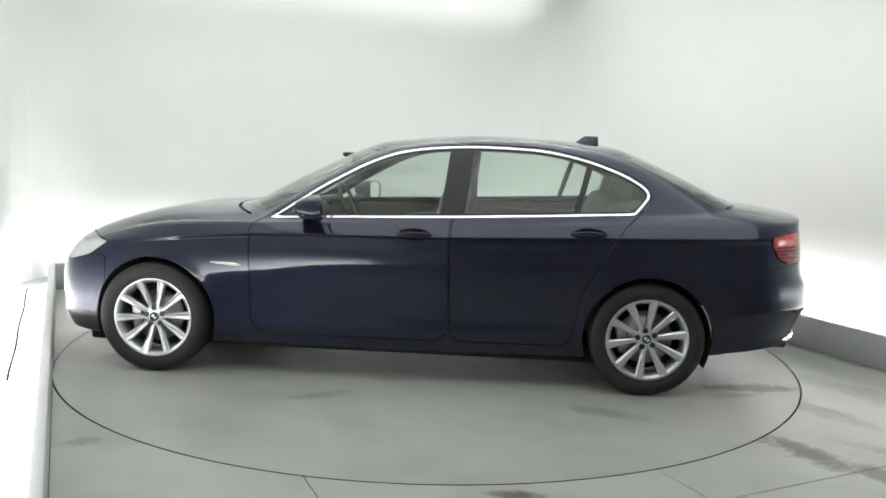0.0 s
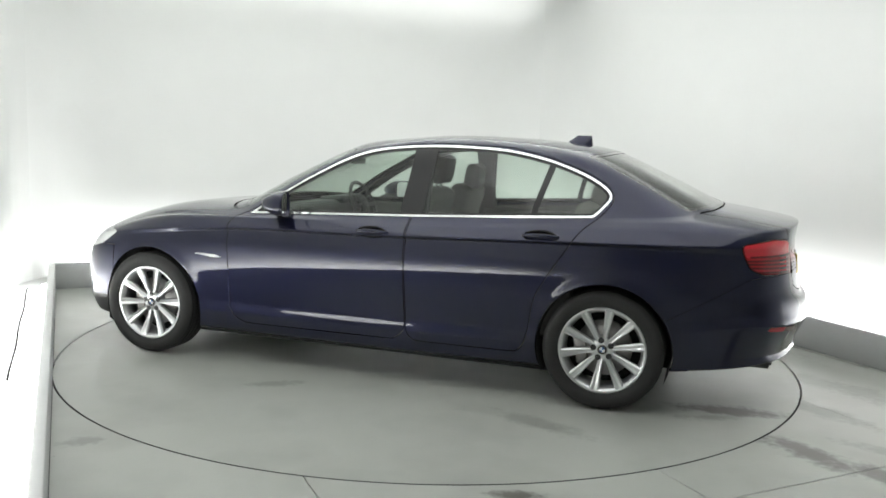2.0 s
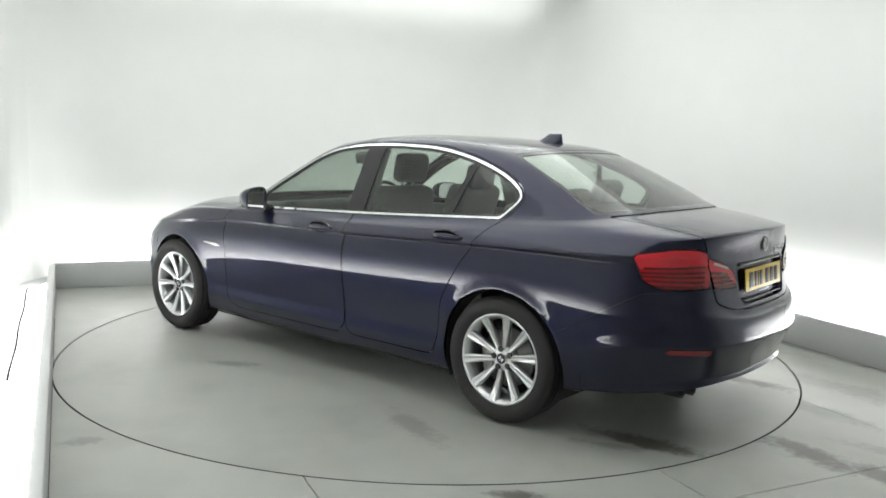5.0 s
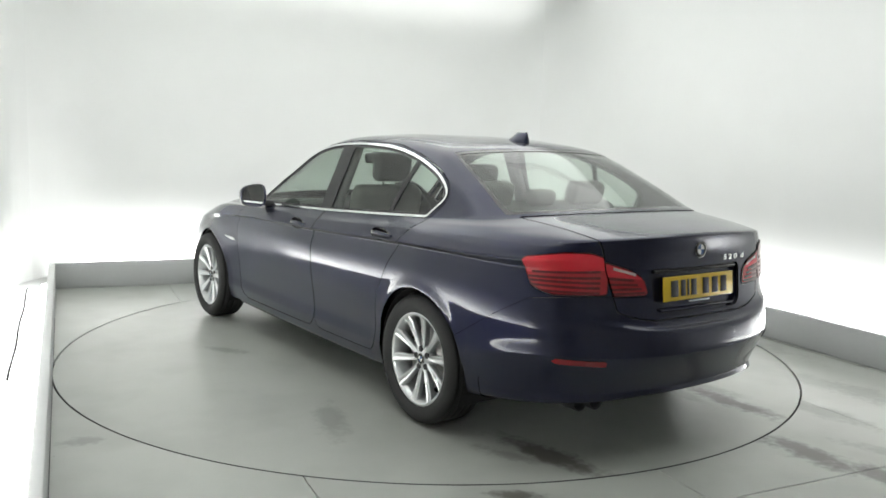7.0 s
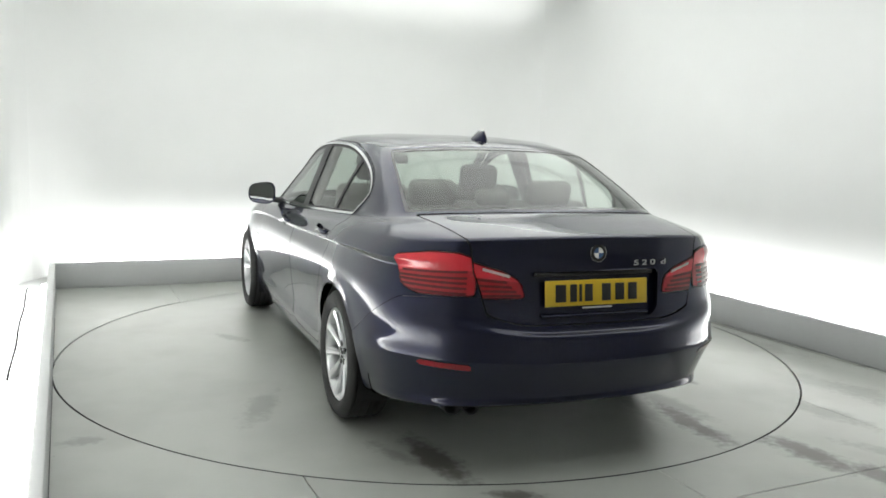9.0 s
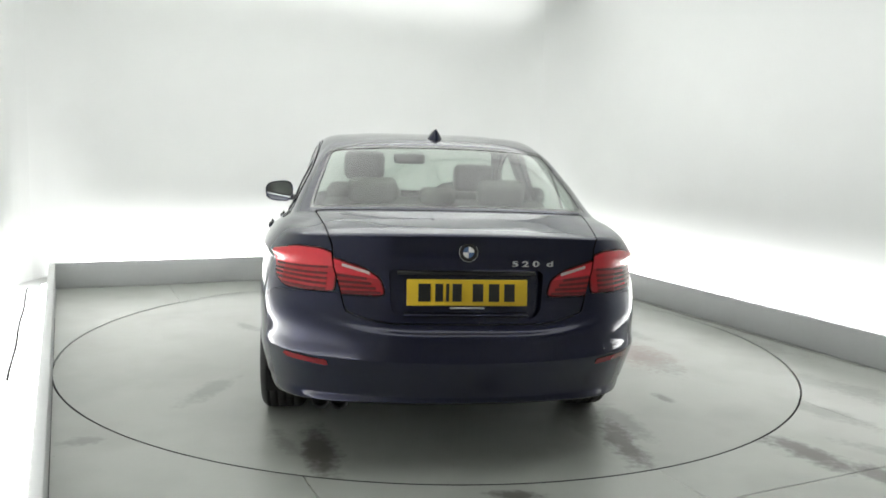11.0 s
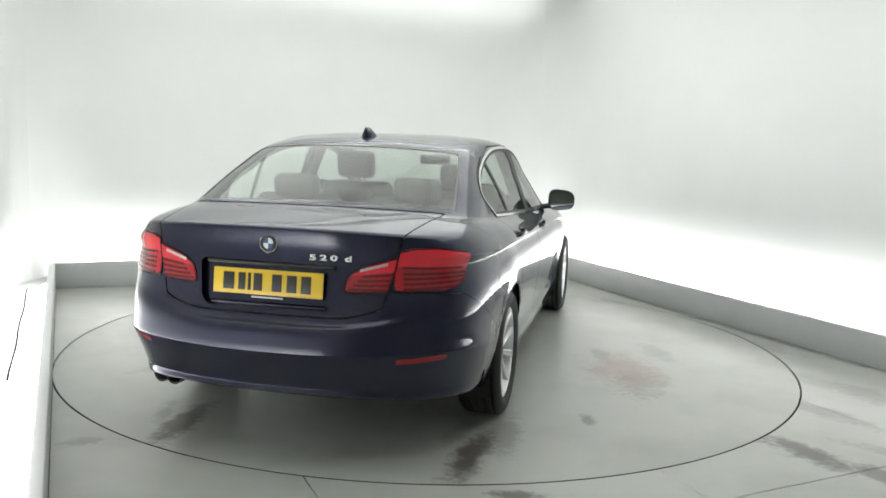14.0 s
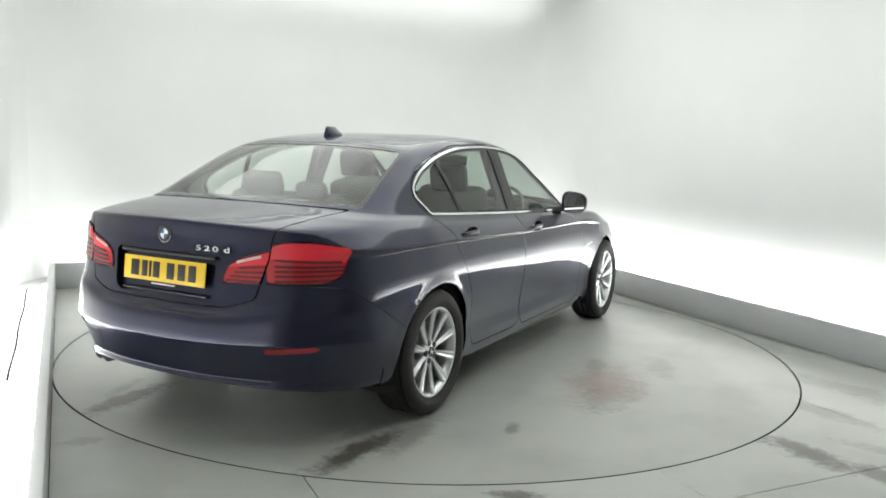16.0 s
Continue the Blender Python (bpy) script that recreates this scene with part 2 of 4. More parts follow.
class Skin:
    """A surface patch: points, normals, further values at each point, and faces."""

    def __init__(self, co, no, at, faces):
        self.co, self.no, self.at, self.faces = co, no, at, faces

    def cut(self, f):
        """The patch where the field is below zero, and the rest."""
        f = np.where(np.abs(f) < 1e-9, 1e-9, f)
        both = np.hstack([self.co, self.no, self.at])
        extra, key = [], {}
        sides = ([], [])
        base = len(both)
        for face in self.faces:
            vals = f[face]
            if (vals < 0).all():
                sides[0].append(face)
                continue
            if (vals > 0).all():
                sides[1].append(face)
                continue
            a, b = [], []
            k = len(face)
            for i in range(k):
                p, q = face[i], face[(i + 1) % k]
                (a if f[p] < 0 else b).append(p)
                if (f[p] < 0) != (f[q] < 0):
                    e = (min(p, q), max(p, q))
                    if e not in key:
                        t = f[e[0]] / (f[e[0]] - f[e[1]])
                        key[e] = base + len(extra)
                        extra.append(both[e[0]] * (1 - t) + both[e[1]] * t)
                    a.append(key[e])
                    b.append(key[e])
            if len(a) > 2:
                sides[0].append(a)
            if len(b) > 2:
                sides[1].append(b)
        if extra:
            both = np.vstack([both, np.array(extra)])
        return tuple(Skin.packed(both, s) for s in sides)

    @staticmethod
    def packed(both, faces):
        used = sorted({i for f in faces for i in f})
        to = {u: i for i, u in enumerate(used)}
        b = both[used] if used else both[:0]
        no = b[:, 3:6] / np.maximum(np.linalg.norm(b[:, 3:6], axis=1, keepdims=True), 1e-9)
        return Skin(b[:, :3], no, b[:, 6:], [[to[i] for i in f] for f in faces])

    def mirrored(self):
        flip = np.array([1, -1, 1])
        return Skin(self.co * flip, self.no * flip, self.at, [f[::-1] for f in self.faces])

    def whole(self):
        """The patch with its mirror image, joined along the middle."""
        o = self.mirrored()
        n = len(self.co)
        to = [i if abs(self.co[i, 1]) < 1e-6 else n + i for i in range(n)]
        faces = self.faces + [[to[i] for i in f] for f in o.faces]
        return Skin.packed(np.hstack([np.vstack([self.co, o.co]), np.vstack([self.no, o.no]), np.vstack([self.at, o.at])]), faces)

    def lifted(self, d):
        return Skin(self.co + self.no * d, self.no, self.at, self.faces)

    def mesh(self, name, mat, rim=0.012, out=0.0):
        """A mesh with its open edges turned inwards."""
        co = self.co + self.no * out
        no = self.no
        faces = list(self.faces)
        if rim:
            edges = {}
            for f in self.faces:
                for p, q in zip(f, f[1:] + f[:1]):
                    edges[(p, q)] = edges.get((p, q), 0) + 1
            border = [(p, q) for (p, q) in edges if (q, p) not in edges]
            ends = sorted({i for e in border for i in e})
            n = len(co)
            outer = {e: n + i for i, e in enumerate(ends)}
            inner = {e: n + len(ends) + i for i, e in enumerate(ends)}
            if ends:
                away = np.zeros((len(ends), 3))
                at = {e: i for i, e in enumerate(ends)}
                for p, q in border:
                    d = np.cross(co[q] - co[p], no[p])
                    d = d / max(np.linalg.norm(d), 1e-9)
                    away[at[p]] += d
                    away[at[q]] += d
                away /= np.maximum(np.linalg.norm(away, axis=1, keepdims=True), 1e-9)
                co = np.vstack([co, co[ends], co[ends] - no[ends] * rim])
                no = np.vstack([no, away, away])
                faces += [[q2, p2, p1, q1] for p1, q1, p2, q2 in ((outer[p], outer[q], inner[p], inner[q]) for p, q in border)]
        return mesh_of(name, co, faces, mat, True, no)


def spline(points, n):
    """n points along a smooth line through the given ones."""
    p = np.array(points, float)
    p = np.vstack([2 * p[0] - p[1], p, 2 * p[-1] - p[-2]])
    out = []
    k = len(p) - 3
    for u in np.linspace(0, k - 1e-9, n):
        i, t = int(u), u - int(u)
        a, b, c, d = p[i:i + 4]
        out.append(0.5 * (2 * b + (c - a) * t + (2 * a - 5 * b + 4 * c - d) * t * t + (3 * b - a - 3 * c + d) * t ** 3))
    return np.array(out)


def inside_of(poly, x, z):
    """Signed distance of points to a closed outline, negative within."""
    p = np.array(poly, float)
    q = np.roll(p, -1, axis=0)
    best = np.full(len(x), 1e9)
    odd = np.zeros(len(x), bool)
    for (x0, z0), (x1, z1) in zip(p, q):
        dx, dz = x1 - x0, z1 - z0
        t = np.clip(((x - x0) * dx + (z - z0) * dz) / max(dx * dx + dz * dz, 1e-12), 0, 1)
        best = np.minimum(best, np.hypot(x - x0 - t * dx, z - z0 - t * dz))
        cross = ((z0 > z) != (z1 > z)) & (x < (x1 - x0) * (z - z0) / (z1 - z0 + 1e-12) + x0)
        odd ^= cross
    return np.where(odd, -best, best)


def rounded(poly, r=0.03, seg=4):
    """An outline with its corners rounded."""
    p = [Vector(v) for v in poly]
    out = []
    for i, v in enumerate(p):
        a, b = p[i - 1] - v, p[(i + 1) % len(p)] - v
        k = min(r, a.length * 0.45, b.length * 0.45)
        s, e = v + a.normalized() * k, v + b.normalized() * k
        for j in range(seg + 1):
            t = j / seg
            out.append(tuple(s * (1 - t) ** 2 + v * 2 * t * (1 - t) + e * t * t))
    return out


# ---------------------------------------------------------------- the studio room
def upright(name, n0, n1, m0, m1, z0, z1, mat, label):
    """A straight block of the room, in the room's own directions."""
    me = bpy.data.meshes.new(name)
    bm = box(n1 - n0, m1 - m0, z1 - z0, pose((n0 + n1) / 2, (m0 + m1) / 2, (z0 + z1) / 2), 0.006)
    bm.to_mesh(me)
    bm.free()
    me.materials.append(mat)
    ob = new(name, me)
    ob.matrix_world = ROOM
    return tagged(ob, label, name.split("_")[0], kind="structure")


W = 0.2
NL, NR, MB = N_LEFT - COVE, N_RIGHT + COVE, M_BACK + COVE


def cyclorama():
    """One wall sheet round the room with rounded inner corners."""
    r, line = 0.8, []
    line += [(NL, M_FRONT), (NL, M_DARK)]
    for i in range(9):
        t = math.pi - i * math.pi / 16
        line.append((NL + r + r * math.cos(t), MB - r + r * math.sin(t)))
    for i in range(9):
        t = math.pi / 2 - i * math.pi / 16
        line.append((NR - r + r * math.cos(t), MB - r + r * math.sin(t)))
    line += [(NR, M_DARK), (NR, M_FRONT)]
    return line


def wall_sheet():
    line = cyclorama()
    # Unseen stretches near the camera get the greyed colour for dimmer reflections.
    cuts = (("wall_left", line[1:6], WALL), ("wall_back", line[5:16], WALL), ("wall_right", line[15:21], WALL), ("wall_unseen_left", line[:2], DIMWALL), ("wall_unseen_right", line[20:], DIMWALL))
    for name, pts, mat in cuts:
        vs, fs = [], []
        k = len(pts)
        for d in (0.0, W):
            for z in (-0.3, CEIL):
                for i, (n, m) in enumerate(pts):
                    a = Vector(pts[max(i - 1, 0)]) - Vector(pts[min(i + 1, k - 1)])
                    o = Vector((a.y, -a.x)).normalized() * d
                    vs.append((n + o.x, m + o.y, z))
        for i in range(k - 1):
            fs += [(i, i + 1, k + i + 1, k + i), (2 * k + i + 1, 2 * k + i, 3 * k + i, 3 * k + i + 1), (k + i, k + i + 1, 3 * k + i + 1, 3 * k + i)]
        ob = new(name, mesh_of(name, vs, fs, mat, True))
        ob.matrix_world = ROOM
        tagged(ob, "smooth white studio wall with rounded corners" if mat is WALL else "plain unseen side wall, greyed to dim reflections", "wall", kind="structure")


wall_sheet()
# Closing wall behind the camera, out of view and greyed likewise.
upright("wall_front", NL - W, NR + W, M_FRONT - W, M_FRONT, -0.3, CEIL, DIMWALL, "plain unseen end wall, greyed to dim reflections")
upright("ceiling", NL - W, NR + W, M_FRONT - W, MB + W, CEIL, CEIL + 0.15, CEILING, "white studio ceiling")
upright("kerb_back", N_LEFT - KERB_T, N_RIGHT + KERB_T, M_BACK, M_BACK + KERB_T, 0, KERB_H, KERB, "low grey kerb hiding the cove lighting")
upright("kerb_left", N_LEFT - KERB_T, N_LEFT, M_FRONT, M_BACK - 0.002, 0, KERB_H, KERB, "low grey kerb hiding the cove lighting")
upright("kerb_right", N_RIGHT, N_RIGHT + KERB_T, M_FRONT, M_BACK - 0.002, 0, KERB_H, KERB, "low grey kerb hiding the cove lighting")
upright("ground", NL - W, NR + W, M_FRONT - W, MB + W, -0.5, -0.32, PIT, "dark concrete slab beneath the floor")
upright("cove_floor_back", NL, NR, M_BACK + KERB_T + 0.003, MB, 0.0, 0.10, WALL, "white cove base behind the kerb")
upright("cove_floor_left", NL, N_LEFT - KERB_T - 0.003, M_FRONT, M_BACK + KERB_T, 0.0, 0.10, WALL, "white cove base behind the kerb")
upright("cove_floor_right", N_RIGHT + KERB_T + 0.003, NR, M_FRONT, M_BACK + KERB_T, 0.0, 0.10, WALL, "white cove base behind the kerb")


def floor_strips():
    """Floor sheets side by side, with a round hole for the turntable."""
    joints = [N_LEFT, -1.49, 0.02, 1.53, N_RIGHT]
    for n0, n1 in zip(joints, joints[1:]):
        for m0, m1 in ((-2.85, M_BACK), (M_FRONT, -2.85)):
            g = 0.0022
            xs, ys = np.linspace(n0 + g, n1 - g, 28), np.linspace(m0 + g, m1 - g, 100 if m1 > 0 else 6)
            gx, gy = np.meshgrid(xs, ys)
            a = np.stack([gx.ravel(), gy.ravel(), np.zeros(gx.size)], -1)
            c, s = math.cos(radians(TURN)), math.sin(radians(TURN))
            co = np.stack([a[:, 0] * c - a[:, 1] * s, a[:, 0] * s + a[:, 1] * c, a[:, 2]], -1)
            no = np.tile((0.0, 0.0, 1.0), (len(co), 1))
            w = len(xs)
            faces = [[j * w + i, j * w + i + 1, (j + 1) * w + i + 1, (j + 1) * w + i] for j in range(len(ys) - 1) for i in range(w - 1)]
            sk = Skin(co, no, np.zeros((len(co), 1)), faces)
            keep = sk.cut(R_DISC + 0.008 - np.hypot(co[:, 0], co[:, 1]))[0]
            if keep.faces:
                ob = new("floor", keep.mesh("floor", FLOOR, rim=0.03))
                tagged(ob, "pale grey painted studio floor with damp stains", "floor", kind="structure")


floor_strips()


def turntable():
    base = tagged(new("turntable"), "round grey turntable flush with the studio floor", "turntable")
    part("disc", lathe([(0.0001, 0.0), (1.2, 0.0), (R_DISC - 0.003, 0.0)], 160, "z", False), DISC, base)
    # The disc's side takes the pit's near-black, so the gap reads as shade.
    part("rim", lathe([(R_DISC - 0.003, 0.0), (R_DISC, -0.003), (R_DISC, -0.06), (0.0001, -0.06)], 160, "z", False), PIT, base, "edge of the disc, coloured dark to deepen the gap")
    part("drum", lathe([(1.5, -0.06), (1.5, -0.318), (0.001, -0.318)], 48, "z"), PIT, base, "dark drum under the disc")
    return base


TABLE = turntable()


def ceiling_panel(n, m, sn, sm):
    ob = tagged(new("ceiling_light_panel"), "bright white rectangular ceiling light panel", "light", "ceiling lights")
    ob.matrix_world = ROOM @ pose(n, m, CEIL)
    part("frame", box(sn + 0.06, sm + 0.06, 0.05, pose(0, 0, -0.027), 0.008), ALLOY, ob)
    part("diffuser", box(sn, sm, 0.012, pose(0, 0, -0.052), 0.004), PANEL, ob, "glowing white diffuser")


for row in range(3):
    for col in (-1.12, 1.24):
        ceiling_panel(col, -2.92 + 2.03 * row, 2.2, 1.9)


def led_strip(n, m, length, turn):
    ob = tagged(new("led_strip"), "glowing white strip light in the cove", "light", "cove lights")
    ob.matrix_world = ROOM @ pose(n, m, 0.10, 0, 0, turn)
    part("channel", box(length, 0.05, 0.02, pose(0, 0, 0.0105), 0.003), ALLOY, ob)
    part("diffuser", box(length, 0.04, 0.02, pose(0, 0, 0.031), 0.005), LED, ob)


for n, m, length, turn in ((0.06, M_BACK + 0.085, 4.9, 0), (N_LEFT - 0.085, -0.45, 5.7, 90), (N_RIGHT + 0.085, -0.45, 5.7, 90)):
    led_strip(n, m, length, turn)


def cable(n, m0, m1):
    """A thin lead lying along the cove, with a slight wave."""
    bm = bmesh.new()
    rows = []
    for i in range(40):
        m = m0 + (m1 - m0) * i / 39
        dn = 0.004 * math.sin(m * 5)
        rows.append([bm.verts.new((n + dn + 0.006 * math.cos(a), m, 0.106 + 0.006 * math.sin(a))) for a in np.linspace(0, 2 * math.pi, 8, endpoint=False)])
    for a, q in zip(rows, rows[1:]):
        for j in range(8):
            bm.faces.new((a[j], a[(j + 1) % 8], q[(j + 1) % 8], q[j])).smooth = True
    me = bpy.data.meshes.new("cable")
    bm.to_mesh(me)
    bm.free()
    me.materials.append(MATTEBLACK)
    ob = new("cable", me)
    ob.matrix_world = ROOM
    tagged(ob, "thin dark cable lying in the cove behind the kerb", "cable")


cable(-2.69, -0.45, 2.4)


# ---------------------------------------------------------------- the saloon car
# Its own space: x forward, y to its left, z up, from the middle between the axles. Lines run from the nose's middle to the tail's middle.
AXLE, WHEEL_R, ARCH_R = 1.484, 0.335, 0.376


def level(plan, heights):
    return [(x, y, z) for (x, y), z in zip(plan, heights)]


LINES = [
    # tuck under the sills
    level([(2.14, 0), (2.09, .48), (1.93, .70), (1.48, .76), (.88, .78), (-.3, .78), (-1.15, .78), (-1.6, .76), (-2.10, .70), (-2.29, .57), (-2.39, .34), (-2.41, 0)],
          (.17, .17, .17, .17, .17, .17, .18, .20, .25, .275, .285, .285)),
    # lower edge, a lip under the tail
    level([(2.25, 0), (2.21, .50), (2.02, .77), (1.48, .86), (.88, .872), (-.3, .875), (-1.15, .875), (-1.6, .870), (-2.14, .812), (-2.372, .655), (-2.493, .37), (-2.527, 0)],
          (.20, .20, .21, .21, .205, .205, .215, .235, .285, .312, .332, .334)),
    # top of the sill, hollow over the tail's lip
    level([(2.30, 0), (2.26, .50), (2.05, .80), (1.48, .90), (.88, .9015), (-.3, .906), (-1.15, .9025), (-1.6, .905), (-2.145, .828), (-2.366, .652), (-2.483, .364), (-2.515, 0)],
          (.30, .30, .31, .32, .32, .325, .335, .35, .345, .352, .357, .357)),
    # hollow above the sill, edge of the rear bumper
    level([(2.30, 0), (2.26, .50), (2.055, .80), (1.48, .905), (.88, .9005), (-.3, .9015), (-1.15, .9045), (-1.6, .915), (-2.19, .864), (-2.414, .705), (-2.549, .396), (-2.585, 0)],
          (.37, .37, .38, .40, .395, .40, .41, .43, .525, .530, .527, .523)),
    # door's lower third
    level([(2.31, 0), (2.265, .50), (2.06, .81), (1.48, .915), (.88, .913), (-.3, .915), (-1.15, .922), (-1.6, .928), (-2.19, .857), (-2.410, .699), (-2.545, .393), (-2.581, 0)],
          (.47, .47, .48, .50, .52, .53, .53, .54, .585, .585, .570, .565)),
    # widest line
    level([(2.30, 0), (2.255, .50), (2.055, .81), (1.48, .925), (.88, .927), (-.3, .930), (-1.15, .932), (-1.6, .935), (-2.185, .859), (-2.402, .694), (-2.530, .388), (-2.563, 0)],
          (.58, .58, .59, .62, .66, .66, .66, .66, .675, .675, .642, .638)),
    # above it, foot of the boot lid
    level([(2.27, 0), (2.225, .50), (2.04, .80), (1.48, .92), (.88, .925), (-.3, .928), (-1.15, .930), (-1.6, .933), (-2.18, .850), (-2.385, .684), (-2.507, .38), (-2.537, 0)],
          (.66, .66, .67, .72, .78, .79, .80, .79, .765, .735, .664, .654)),
    # under the side crease
    level([(2.22, 0), (2.17, .50), (2.01, .78), (1.48, .905), (.88, .905), (-.3, .9035), (-1.15, .903), (-1.6, .903), (-2.185, .818), (-2.372, .660), (-2.458, .37), (-2.482, 0)],
          (.73, .73, .735, .80, .856, .878, .905, .915, .908, .905, .905, .905)),
    # side crease
    level([(2.19, 0), (2.14, .50), (1.99, .768), (1.48, .907), (.88, .921), (-.3, .926), (-1.15, .927), (-1.6, .925), (-2.185, .830), (-2.372, .656), (-2.456, .365), (-2.480, 0)],
          (.76, .76, .765, .828, .872, .894, .921, .932, .945, .955, .965, .97)),
    # shoulder, lip of the boot lid
    level([(2.08, 0), (2.02, .50), (1.90, .72), (1.46, .85), (.84, .875), (-.3, .885), (-1.17, .880), (-1.62, .872), (-2.17, .785), (-2.365, .635), (-2.464, .355), (-2.492, 0)],
          (.83, .828, .815, .895, .928, .95, .99, 1.007, 1.022, 1.038, 1.052, 1.058)),
    # middle of the bonnet and of the boot lid
    level([(1.62, 0), (1.58, .47), (1.48, .70), (1.20, .80), (.70, .855), (-.3, .862), (-1.18, .848), (-1.60, .836), (-2.02, .764), (-2.18, .605), (-2.26, .32), (-2.28, 0)],
          (.968, .963, .940, .938, .950, .972, 1.018, 1.038, 1.062, 1.080, 1.091, 1.094)),
    # foot of the glass
    level([(1.12, 0), (1.06, .40), (.94, .67), (.82, .79), (.60, .828), (-.3, .838), (-1.17, .824), (-1.52, .798), (-1.85, .736), (-2.00, .585), (-2.06, .31), (-2.08, 0)],
          (1.012, 1.010, .995, .975, .97, 1.0, 1.045, 1.066, 1.091, 1.110, 1.120, 1.123)),
    # middle of the glass
    level([(.72, 0), (.68, .38), (.56, .615), (.43, .705), (.18, .740), (-.4, .755), (-1.0, .742), (-1.33, .715), (-1.57, .666), (-1.69, .53), (-1.74, .285), (-1.76, 0)],
          (1.210, 1.208, 1.200, 1.20, 1.21, 1.225, 1.24, 1.248, 1.255, 1.267, 1.272, 1.274)),
    # roof's edge
    level([(.24, 0), (.21, .32), (.12, .53), (.00, .610), (-.18, .638), (-.5, .648), (-.85, .634), (-1.10, .605), (-1.26, .570), (-1.33, .45), (-1.36, .25), (-1.37, 0)],
          (1.428, 1.424, 1.415, 1.415, 1.434, 1.443, 1.438, 1.42, 1.407, 1.420, 1.432, 1.436)),
    # roof
    level([(-.02, 0), (-.05, .20), (-.10, .34), (-.20, .38), (-.32, .41), (-.5, .42), (-.7, .41), (-.85, .38), (-1.0, .32), (-1.08, .24), (-1.12, .14), (-1.13, 0)],
          (1.470, 1.469, 1.468, 1.474, 1.484, 1.488, 1.486, 1.481, 1.474, 1.470, 1.470, 1.471)),
    # roof's middle line
    level([(-.20, 0), (-.22, 0), (-.27, 0), (-.33, 0), (-.40, 0), (-.50, 0), (-.60, 0), (-.70, 0), (-.80, 0), (-.85, 0), (-.88, 0), (-.90, 0)],
          (1.488, 1.489, 1.491, 1.494, 1.496, 1.498, 1.498, 1.496, 1.494, 1.492, 1.491, 1.490)),
]
CREASE = {1: 0.4, 2: 0.5, 3: 0.45, 7: 0.8, 8: 0.8, 9: 0.15, 11: 0.5}


def arch_flare(co):
    """Lips round the wheel arches."""
    for ax in (AXLE, -AXLE):
        d = np.hypot(co[:, 0] - ax, co[:, 2] - WHEEL_R)
        w = np.exp(-((d - ARCH_R) / 0.030) ** 2) * (co[:, 2] < 0.85)
        co[:, 1] += 0.006 * w * np.sign(co[:, 1])
    return co


